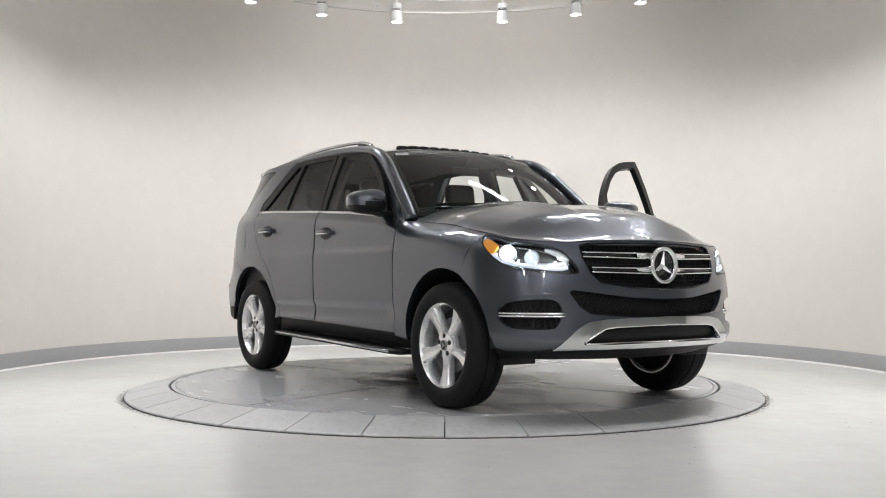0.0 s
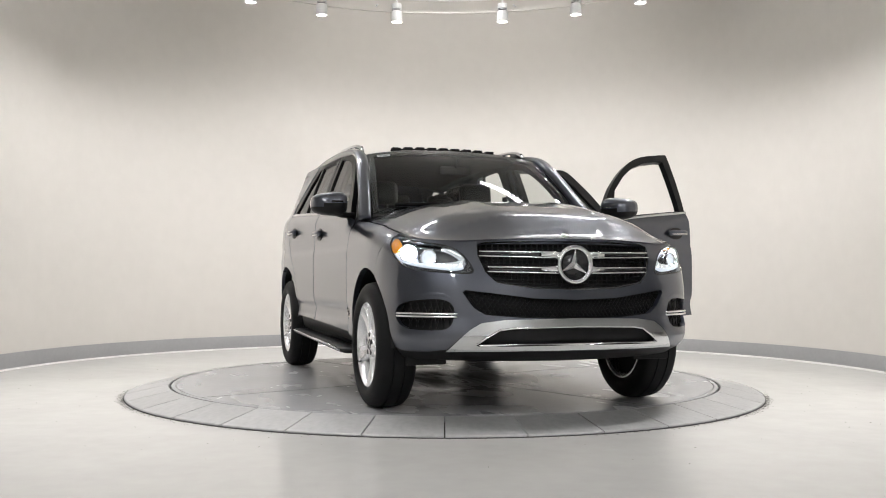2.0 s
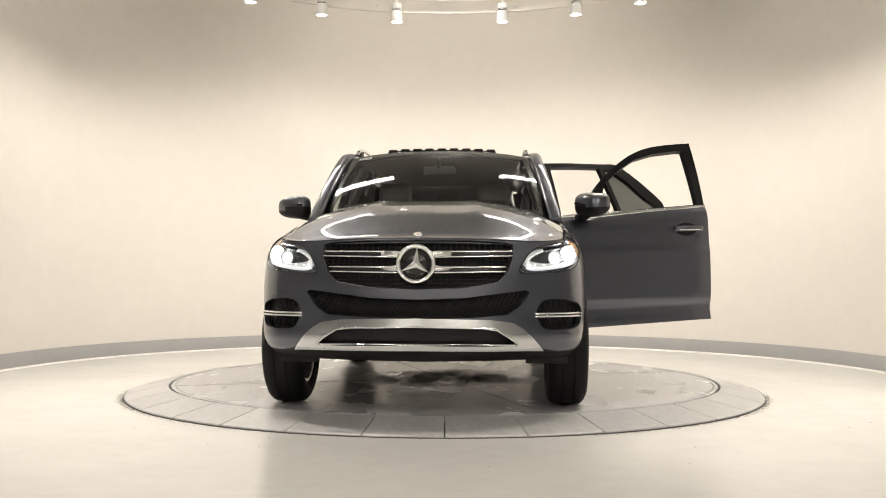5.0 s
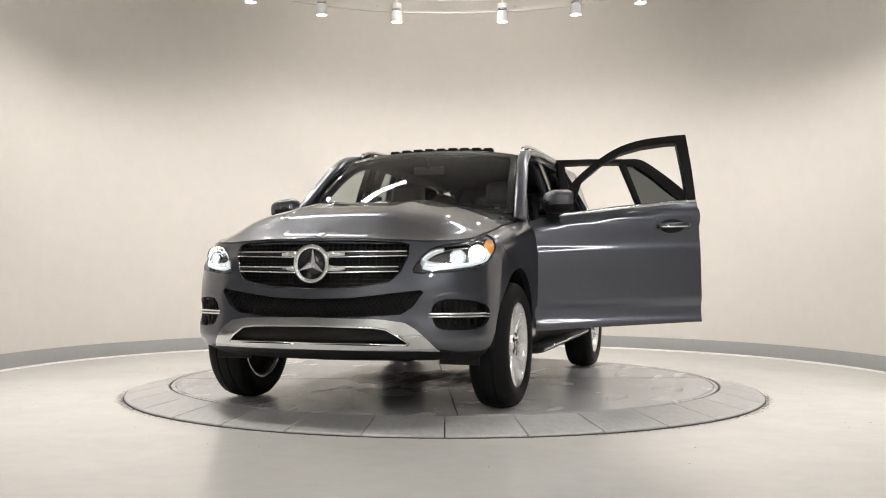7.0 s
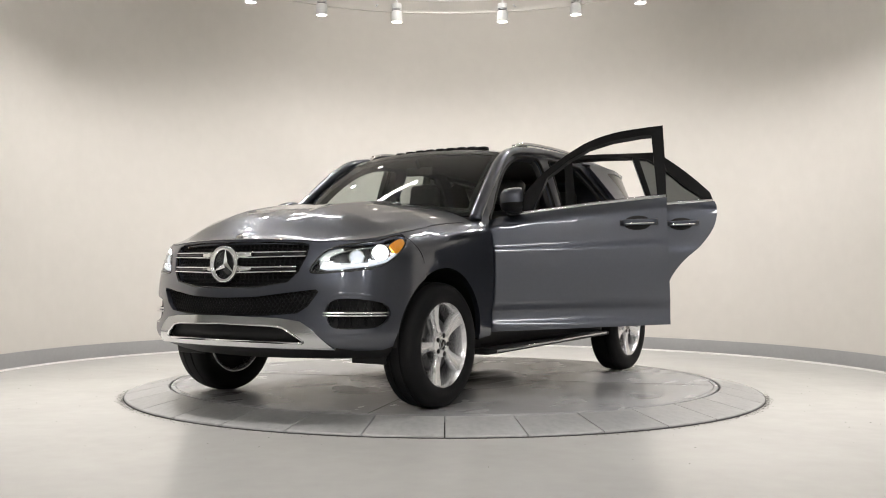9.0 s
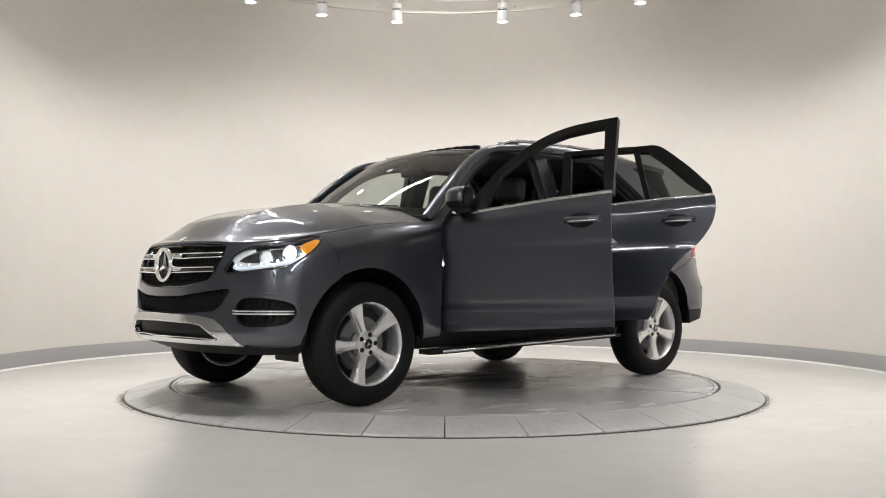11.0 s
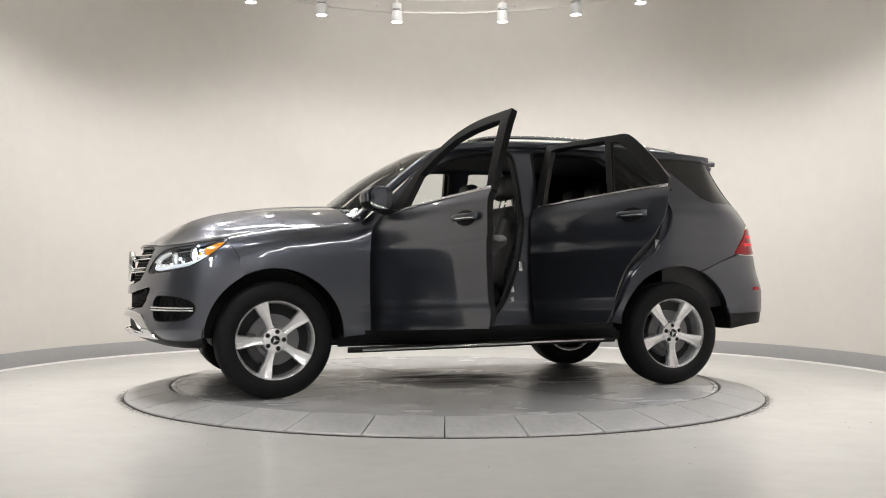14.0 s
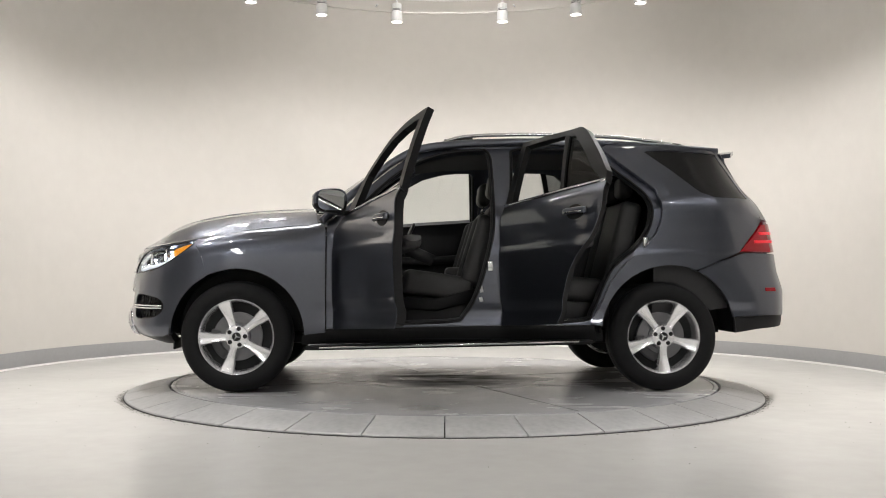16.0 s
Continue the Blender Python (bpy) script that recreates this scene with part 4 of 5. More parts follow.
def body():
    part("bonnet", whole(bonnet_panel), M_PAINT, car, flip=False)
    both("front_wing", wing, M_PAINT)
    both("rear_quarter", quarter, M_PAINT)
    part("rear_bumper", whole(rear_bumper), M_PAINT, car, flip=False)
    part("rear_apron", whole(rear_apron), M_BLACK, car, flip=False)
    part("tailgate", whole(tailgate), M_PAINT, car, flip=False)
    lamps_ = both("tail_lamp", tail_lamp, M_RED, car, "red tail lamp")
    for ob_, sgn in zip(lamps_, (1, -1)):
        for z, x0, yr in ((1.095, -2.20, 0.62), (1.035, -2.14, 0.62)):
            s0, s1 = sx(x0), ry(yr)
            path = [skin(s, z + 0.012 * (i / 10)) * np.array([1, sgn, 1]) * 1.001 for i, s in enumerate(np.linspace(s0, s1, 11))]
            part("light_bar", sweep(path, oval(0.004, 0.011, 8, 3)), M_REDLIT, ob_, "glowing red light bar")
    # fuel flap line, side marker and reflector on the rear corner
    both("corner_reflector", lambda: panel([(sx(-2.20), 0.690), (sx(-2.29), 0.690), (sx(-2.29), 0.715), (sx(-2.20), 0.715)], skin, [], 0.03, 0.006, 0.0, lift=0.004), M_RED)
    part("fuel_flap", mirrored(panel(X([(-1.66, 1.03), (-1.80, 1.03), (-1.82, 1.06), (-1.82, 1.17), (-1.80, 1.19), (-1.66, 1.19), (-1.64, 1.17), (-1.64, 1.05)]), skin, [], 0.04, 0.008, 0.001, lift=0.0015)), M_PAINT, car, flip=False)
    both("quarter_window", lambda: panel(X(QGLASS), skin, [], 0.05, 0.01, 0.002, lift=-0.004), M_GLOSSBLACK, car, "dark tinted rear quarter window")

    def top():
        poly = [(0.27, 0.0), (0.25, 0.40), (0.20, 0.68), (-0.4, 0.70), (-1.2, 0.70), (-1.9, 0.66), (-2.0, 0.64), (-2.02, 0.0)]
        return panel(poly, roof, [], 0.06, 0.03, 0.0)
    part("roof", whole(top), M_PAINT, car, flip=False)
    # windscreen with black edge band
    ws = panel([(-0.985, 0.0), (0.985, 0.0), (0.985, 1.0), (-0.985, 1.0)], screen, [], 0.06, 0.004, 0.0)
    part("windscreen", ws, M_SCREEN, car, "clear laminated windscreen", flip=False).visible_shadow = False
    band = panel([(-1.0, -0.04), (1.0, -0.04), (1.0, 1.03), (-1.0, 1.03)], screen, [[(-0.93, 0.06), (0.93, 0.06), (0.93, 0.95), (-0.93, 0.95)]], 0.06, 0.006, 0.0, lift=-0.006)
    part("windscreen_band", band, M_GLOSSBLACK, car, flip=False)
    # front pillars and cant rails as one swept member a side
    for sgn in (1, -1):
        pts = [(0.90, 0.835, 1.165), (0.76, 0.805, 1.30), (0.55, 0.765, 1.480), (0.38, 0.732, 1.610), (0.20, 0.715, 1.692), (-0.10, 0.708, 1.730), (-0.5, 0.708, 1.745), (-1.0, 0.705, 1.742), (-1.5, 0.690, 1.722), (-1.93, 0.66, 1.695)]
        pts = [(x, sgn * y, z) for x, y, z in curve(pts, 6)]
        part("roof_pillar", sweep(pts, oval(0.042, 0.028, 14, 2.6)), M_PAINT, car)
    # cowl below the windscreen
    part("cowl", whole(lambda: panel([(0.93, 0.0), (0.80, 0.62), (0.78, 0.80), (0.93, 0.80), (0.97, 0.55), (1.06, 0.0)], lambda a, b: bonnet(a, b) - np.array([0, 0, 0.03]), [], 0.06, 0.02, 0.0)), M_BLACK, car, flip=False)
    # spoiler over the tailgate
    sp = panel([(-1.88, 0.0), (-1.88, 0.60), (-2.06, 0.60), (-2.15, 0.40), (-2.17, 0.0)], lambda a, b: roof(np.maximum(a, -1.95), b) * np.array([0, 1, 1]) + np.stack([a, 0 * a, 0.012 + 0.10 * np.clip(-1.9 - a, 0, 1)], -1), [], 0.05, 0.03, 0.0, double=True)
    part("spoiler", whole(lambda: sp.copy()), M_PAINT, car, flip=False)
    # roof rails
    for sgn in (1, -1):
        pts = [(0.07, 0.655, 1.740), (0.02, 0.652, 1.770), (-0.10, 0.65, 1.800), (-0.30, 0.648, 1.815), (-0.65, 0.645, 1.823), (-1.05, 0.640, 1.817), (-1.35, 0.632, 1.798), (-1.58, 0.625, 1.768), (-1.70, 0.62, 1.738)]
        rail = part("roof_rail", sweep([(x, sgn * y, z - 0.012) for x, y, z in curve(pts, 6)], oval(0.014, 0.013, 10, 2.6)), M_SATIN, car, "satin silver roof rail")
        for a, b in (((0.04, 0.652, 1.745), (-0.16, 0.648, 1.765)), ((-1.42, 0.628, 1.755), (-1.68, 0.62, 1.735))):
            part("rail_foot", sweep([(a[0], sgn * a[1], a[2]), ((a[0] + b[0]) / 2, sgn * a[1], (a[2] + b[2]) / 2), (b[0], sgn * b[1], b[2])], oval(0.012, 0.024, 10, 3)), M_BLACK, rail)
    # sill, running board
    for sgn in (1, -1):
        def sill():
            poly = X([(1.02, 0.385), (1.03, 0.31), (-1.0, 0.33), (-0.98, 0.455), (-0.33, 0.448), (DF, 0.42), (DF, 0.40)])
            b = panel(poly, skin, [], 0.05, 0.05, 0.0, lift=-0.03)
            return b if sgn > 0 else mirrored(b)
        part("sill", sill(), M_BLACK, car, flip=False)
        board = sweep([(0.98, sgn * 0.925, 0.300), (0.90, sgn * 0.945, 0.302), (-0.86, sgn * 0.945, 0.338), (-0.95, sgn * 0.925, 0.338)], [(-0.10, 0.016), (0.05, 0.016), (0.058, 0.008), (0.05, -0.012), (-0.10, -0.016)] if sgn > 0 else [(0.10, 0.016), (-0.05, 0.016), (-0.058, 0.008), (-0.05, -0.012), (0.10, -0.016)])
        rb = part("running_board", board, M_BLACK, car, "black running board with a bright strip")
        part("bright_strip", sweep([(0.90, sgn * 1.000, 0.306), (-0.86, sgn * 1.000, 0.346)], oval(0.006, 0.009, 8, 3)), M_SATIN, rb)
    # floor pan and inner arches
    part("underbody", box_bm(-1.95, 1.82, -0.58, 0.58, 0.31, 0.40, 0.03), M_BLACK, car)
    part("bulkhead", box_bm(0.84, 0.90, -0.76, 0.76, 0.40, 1.14), M_BLACK, car)
    part("floor_pan", box_bm(-1.05, 0.90, -0.88, 0.88, 0.34, 0.42), M_TRIM, car)
    part("engine_cover", box_bm(0.98, 2.02, -0.52, 0.52, 0.45, 0.90), M_BLACK, car)
    for cx, cz, r in (AF, AR):
        for sgn in (1, -1):
            liner = lathe([(r + 0.012, 0.55), (r + 0.012, 0.92), (r + 0.004, 0.93)], 40, 0, 180, axis="y")
            if sgn < 0:
                mirrored(liner)
            part("arch_liner", moved(liner, Matrix.Translation((cx, 0, cz))), M_BLACK, car)
            wallp = lathe([(0.05, 0.55), (r + 0.012, 0.55)], 40, -2, 182, axis="y")
            if sgn < 0:
                mirrored(wallp)
            part("arch_wall", moved(wallp, Matrix.Translation((cx, 0, cz))), M_BLACK, car)


front()
headlamps()
body()

# ------------------------------------------------ wheels
def tyre_bm():
    R, w = 0.376, 0.118
    prof = [(0.245, -w * 0.72), (0.255, -w * 0.90), (0.29, -w * 1.02), (0.325, -w * 1.0), (0.350, -w * 0.90), (0.366, -w * 0.76), (0.372, -w * 0.6), (R, -w * 0.35), (R, -w * 0.33), (R - 0.008, -w * 0.32), (R - 0.008, -w * 0.26), (R + 0.001, -w * 0.25),
            (R + 0.002, 0.0)]
    prof = prof + [(r, -h) for r, h in prof[-2::-1]]
    bm = lathe(prof, 72, axis="y")
    sharpen(bm, 50)
    return bm


def rim_bm():
    """Five broad tapering spokes in a deep rim; outer face towards +y."""
    bms = []
    rim = lathe([(0.262, 0.092), (0.266, 0.098), (0.262, 0.104), (0.252, 0.102), (0.243, 0.090), (0.236, 0.070), (0.225, -0.09), (0.24, -0.10), (0.25, -0.10)], 72, axis="y")
    bms.append(rim)
    for k in range(5):
        a = radians(90 + 72 * k)
        bm = bmesh.new()
        prev = None
        for i in range(9):
            t = i / 8
            r = 0.035 + (0.248 - 0.035) * t
            hw = 0.032 - 0.006 * math.sin(math.pi * min(1, t * 1.3)) + 0.017 * t ** 2
            y = 0.082 - 0.014 * math.sin(math.pi * t) + 0.012 * t
            row = []
            for u, dy in ((-1, -0.045), (-0.98, -0.006), (-0.80, 0.003), (-0.25, -0.004), (0.25, -0.004), (0.80, 0.003), (0.98, -0.006), (1, -0.045)):
                x, z = r, u * hw
                row.append(bm.verts.new((x * math.cos(a) - z * math.sin(a), y + dy, x * math.sin(a) + z * math.cos(a))))
            if prev:
                for j in range(7):
                    bm.faces.new((prev[j], row[j], row[j + 1], prev[j + 1]))
            prev = row
        bms.append(bm)
    hub = lathe([(0.0, 0.088), (0.05, 0.088), (0.074, 0.084), (0.080, 0.074), (0.080, 0.02)], 40, axis="y")
    bms.append(hub)
    bm = merge(*bms)
    bmesh.ops.recalc_face_normals(bm, faces=bm.faces)
    sharpen(bm, 40)
    return bm


def wheel(cx, cy, sgn, spin=0.0, lock=0.0):
    m = pose(cx, sgn * cy, 0.377, 0, 0, (0 if sgn > 0 else 180) + lock) @ pose(0, 0, 0, 0, spin, 0)
    w = part("wheel", rim_bm(), M_ALLOY, car, "five-spoke silver alloy wheel")
    w.matrix_basis = m
    part("tyre", tyre_bm(), M_TYRE, w, "black road tyre")
    cap = part("hub_cap", lathe([(0.0, 0.093), (0.026, 0.093), (0.033, 0.090), (0.034, 0.085)], 28, axis="y"), M_GLOSSBLACK, w)
    tri = bmesh.new()
    mid = tri.verts.new((0, 0.0965, 0))
    tp = [tri.verts.new((0.026 * math.cos(radians(90 + 120 * k)), 0.0945, 0.026 * math.sin(radians(90 + 120 * k)))) for k in range(3)]
    inn = [tri.verts.new((0.006 * math.cos(radians(150 + 120 * k)), 0.0942, 0.006 * math.sin(radians(150 + 120 * k)))) for k in range(3)]
    for k in range(3):
        tri.faces.new((mid, tp[k], inn[k]))
        tri.faces.new((mid, inn[k - 1], tp[k]))
    part("cap_arms", tri, M_SATIN, w, smooth=False)
    part("cap_ring", lathe([(0.029, 0.092), (0.031, 0.0955), (0.034, 0.092)], 28, axis="y"), M_SATIN, w)
    for k in range(5):
        a = radians(90 + 36 + 72 * k)
        b = lathe([(0.0, 0.0888), (0.0135, 0.0890), (0.0150, 0.0882), (0.0155, 0.080)], 14, axis="y")
        part("wheel_bolt", moved(b, Matrix.Translation((0.056 * math.cos(a), 0, 0.056 * math.sin(a)))), M_BLACK, w)
    disc = lathe([(0.0, 0.035), (0.085, 0.035), (0.09, 0.02), (0.165, 0.02), (0.165, -0.005), (0.0, -0.005)], 48, axis="y")
    sharpen(disc)
    part("brake_disc", disc, M_DISC, w, "grey steel brake disc")
    cal = []
    for i in range(7):
        a = radians(-38 + 76 * i / 6)
        cal.append((0.150 * math.cos(a), 0.022, 0.150 * math.sin(a)))
    part("brake_caliper", sweep(cal, oval(0.032, 0.028, 10, 4), (0, 1, 0)), M_CAST, w)
    part("valve", moved(lathe([(0.0, 0.02), (0.004, 0.018), (0.004, 0.0)], 8), Matrix.Translation((0.225, 0.09, 0.02)) @ pose(0, 0, 0, -90, 0, 0)), M_BLACK, w)
    back = lathe([(0.0, -0.02), (0.235, -0.02)], 40, axis="y")
    part("brake_shield", back, M_BLACK, w)
    return w


M_DISC = material("brake_steel", (0.16, 0.16, 0.165), 0.35, metal=0.9, vary=0.1, scale=30)
M_CAST = material("cast_dark", (0.06, 0.06, 0.062), 0.5, metal=0.5, vary=0.1, scale=30)
for cx in (1.4575, -1.4575):
    wheel(cx, 0.855, 1, 21 if cx > 0 else 38)
    wheel(cx, 0.855, -1, 36 if cx > 0 else 40)

# ------------------------------------------------ doors
def win_front():
    """Outer edge of the front door's window frame, in car x and height."""
    return [(0.70, float(belt(0.70)) - 0.004), (0.585, 1.345), (0.47, 1.470), (0.32, 1.585), (0.17, 1.672), (0.0, 1.725), (-0.20, 1.749), (DB + 0.005, 1.757), (DB, 1.5), (DB, float(belt(DB)) - 0.004)]


def win_rear():
    return [(DR, float(belt(DR)) - 0.004), (DR, 1.5), (DR - 0.005, 1.732), (-0.60, 1.736), (-0.90, 1.730), (-1.03, 1.724), (-1.14, 1.652), (-1.285, 1.525), (-1.415, 1.39), (-1.435, float(belt(-1.435)) - 0.004)]


def door(front, sgn, opened):
    hinge = (0.79, 0.925) if front else (DR - 0.01, 0.925)
    if front:
        base, win = front_door_skin, win_front()
        hole = [(0.535, float(belt(0.535)) + 0.012), (0.44, 1.435), (0.30, 1.545), (0.16, 1.622), (0.0, 1.668), (-0.18, 1.690), (-0.240, 1.692), (-0.262, float(belt(-0.262)) + 0.012)]
        panes = [hole]
    else:
        base, win = rear_door_skin, win_rear()
        hole = [(-0.415, float(belt(-0.415)) + 0.012), (-0.40, 1.692), (-0.60, 1.696), (-0.86, 1.690), (-0.955, float(belt(-0.955)) + 0.012)]
        small = [(-0.995, float(belt(-0.995)) + 0.012), (-0.910, 1.682), (-0.970, 1.675), (-1.10, 1.570), (-1.25, 1.425), (-1.375, float(belt(-1.375)) + 0.012)]
        panes = [hole, small]

    def s(bm):
        return bm if sgn > 0 else mirrored(bm)
    name = "front_door" if front else "rear_door"
    d = part(name, s(base()), M_PAINT, car, "open grey door with a lowered window" if opened else "closed grey door", flip=False)
    win = [win[0]] + [tuple(q) for q in curve(win[1:-2] if front else win[3:-1], 4)] + (win[-2:] if front else win[-1:])
    if not front:
        win = win_rear()[:3] + win[1:]
    frame_bm = panel(X(win), skin, [X(h) for h in panes], 0.03, 0.045, 0.002, lift=-0.004, double=True)
    part("window_frame", s(frame_bm), M_FRAME, d, flip=False)
    if not front:
        part("fixed_pane", s(panel(X(panes[1]), skin, [], 0.05, 0.004, -0.004, lift=-0.016)), M_TINT, d, "tinted fixed pane", flip=False).visible_shadow = False
    if not opened:
        part("pane", s(panel(X(panes[0]), skin, [], 0.05, 0.004, -0.004, lift=-0.016)), M_SIDEGLASS if front else M_REARGLASS, d, flip=False).visible_shadow = False
    # bright waist strip
    xs = np.linspace(0.67, DB + 0.005, 16) if front else np.linspace(DR - 0.005, -1.43, 16)
    path = [skin(sx(x), float(belt(x)) + 0.004) + np.array([0, 0.004, 0]) for x in xs]
    part("waist_strip", s(sweep(path, oval(0.006, 0.011, 8, 3))), M_SATIN, d, "bright waist strip")
    # handle: recessed cup, body-coloured grip with a bright insert
    hx, hz = (-0.145, 1.103) if front else (-1.19, 1.155)
    p0 = skin(sx(hx), hz)
    cup = [(sx(hx) + 0.088 * math.cos(t) - 0.01, hz + 0.047 * math.sin(t)) for t in np.linspace(0, 2 * math.pi, 20, endpoint=False)]
    part("handle_cup", s(panel(cup, skin, [], 0.02, 0.004, 0.0, lift=0.004)), M_BLACK, d, flip=False)
    grip = []
    for t in np.linspace(-1, 1, 13):
        q = skin(sx(hx + 0.112 * t), hz + 0.004)
        grip.append((q[0], q[1] + 0.012 + 0.026 * (1 - t ** 4), q[2]))
    part("handle", s(sweep(grip, oval(0.013, 0.020, 10, 2.6))), M_PAINT, d)
    part("handle_insert", s(sweep([(a, b + 0.010, c - 0.008) for a, b, c in grip[1:-1]], oval(0.003, 0.005, 8))), M_CHROME, d, "chrome handle insert")
    # inner trim: board, armrest, pull
    inn = lambda a, b: skin(a, b) - np.array([0, 0.070, 0])
    if front:
        trim = X([(0.77, 0.46), (0.77, 1.10), (0.66, 1.175), (0.2, 1.225), (DB + 0.03, 1.258), (DB + 0.03, 0.485)])
        rest = [(0.55, 0.80, 0.93), (0.2, 0.79, 0.92), (-0.20, 0.79, 0.945), (DB + 0.06, 0.80, 0.98)]
    else:
        trim = X([(DR - 0.03, 0.49), (DR - 0.03, 1.258), (-0.9, 1.288), (-1.40, 1.305), (-1.39, 1.15), (-1.27, 0.985), (-1.10, 0.84), (-1.0, 0.66), (-0.93, 0.49)])
        rest = [(-0.45, 0.80, 0.95), (-0.75, 0.79, 0.95), (-1.10, 0.80, 0.98)]
    part("inner_trim", s(panel(trim, inn, [], 0.06, -0.05, 0.0)), M_TRIM, d, "black inner door trim", flip=True)
    part("armrest", s(sweep(curve(rest, 5), oval(0.055, 0.035, 12, 3))), M_LEATHER, d)
    edge_bm = panel(trim, lambda a, b: skin(a, b) - np.array([0, 0.014, 0]), [], 0.06, 0.05, -0.008)
    part("door_shell", s(edge_bm), M_BLACK, d, flip=False)
    if front:
        mirror(d, s)
    if opened:
        h = Vector((hinge[0], sgn * hinge[1], 0.9))
        turn, rise = (-69.2, 1.8) if front else (-62.5, 2.1)
        d.matrix_basis = Matrix.Translation(h) @ pose(0, 0, 0, 0, 0, turn) @ pose(0, 0, 0, 0, rise, 0) @ Matrix.Translation(-h)
    return d


def mirror(d, s):
    """Outside mirror: body-coloured cap, black foot, silvered glass facing back."""
    bm = bmesh.new()
    bmesh.ops.create_uvsphere(bm, u_segments=24, v_segments=14, radius=1)
    for v in bm.verts:
        x, y, z = v.co
        k = lambda t, p: math.copysign(abs(t) ** p, t)
        x, y, z = k(x, 0.72), k(y, 0.62), k(z, 0.66)
        x = max(x, -0.35) if x < 0 else x
        v.co = Vector((0.655 + x * 0.105 - 0.05 * (y + 1) * 0.5, 1.024 + y * 0.120, 1.282 + z * (0.080 - 0.012 * y)))
    low = bm.copy()
    bmesh.ops.delete(low, geom=[f for f in low.faces if f.calc_center_median().z > 1.268], context="FACES")
    bmesh.ops.delete(bm, geom=[f for f in bm.faces if f.calc_center_median().z <= 1.268], context="FACES")
    part("mirror_cap", s(bm), M_PAINT, d, "grey door mirror housing")
    part("mirror_shell", s(low), M_BLACK, d, "black lower half of the mirror")
    part("mirror_base", s(sweep([(0.655, 0.86, 1.205), (0.665, 0.93, 1.205), (0.665, 1.0, 1.222)], oval(0.045, 0.02, 12, 3), (0, 0, 1))), M_BLACK, d)
    g = bmesh.new()
    pts = [(0.100 * math.copysign(abs(math.cos(t)) ** 0.6, math.cos(t)), 0.066 * math.copysign(abs(math.sin(t)) ** 0.6, math.sin(t))) for t in np.linspace(0, 2 * math.pi, 28, endpoint=False)]
    g.faces.new([g.verts.new((0.606 - 0.05 * (y / 0.142 + 1) * 0.5 - 0.14 * z, 1.024 + y, 1.282 + z)) for y, z in pts])
    part("mirror_glass", s(g), M_MIRROR, d, "silvered mirror glass", smooth=False)
    part("indicator", s(sweep([(0.742, 0.95, 1.292), (0.735, 1.01, 1.292), (0.705, 1.08, 1.292), (0.655, 1.122, 1.292)], oval(0.006, 0.007, 8))), M_GLOSSBLACK, d)


M_SIDEGLASS = glass("side_glass", (0.74, 0.77, 0.76))
M_REARGLASS = glass("rear_side_glass", (0.60, 0.62, 0.61))
door(True, 1, True)
door(False, 1, True)
door(True, -1, False)
door(False, -1, False)

# ------------------------------------------------ door openings and cabin
def apertures():
    A1 = [(0.735, 0.50), (0.76, 0.80), (0.765, 1.12), (0.66, 1.24), (0.52, 1.385), (0.36, 1.520), (0.20, 1.612), (0.02, 1.668), (-0.18, 1.688), (-0.262, 1.672), (-0.285, 1.55), (-0.290, 1.149),
          (-0.245, 0.90), (-0.173, 0.667), (-0.09, 0.525), (0.02, 0.475), (0.68, 0.462)]
    A2 = [(-0.425, 1.60), (-0.44, 1.685), (-0.60, 1.695), (-0.92, 1.688), (-1.00, 1.655), (-1.20, 1.505), (-1.365, 1.36), (-1.395, 1.24), (-1.36, 1.10), (-1.26, 0.975), (-1.12, 0.855), (-1.04, 0.70), (-0.975, 0.54), (-0.91, 0.482), (-0.50, 0.478), (-0.435, 0.51), (-0.415, 0.70), (-0.41, 1.15)]
    out = [(0.86, 0.41), (0.86, 1.15), (0.66, 1.33), (0.50, 1.48), (0.33, 1.605), (0.15, 1.70), (-0.10, 1.735), (-0.6, 1.745), (-1.05, 1.735), (-1.22, 1.585), (-1.45, 1.40), (-1.475, 1.22), (-1.36, 0.985), (-1.14, 0.80), (-1.03, 0.58), (-0.985, 0.44)]
    return [X([tuple(q) for q in curve(a, 3, closed=True)]) for a in (A1, A2)] + [X(out)]


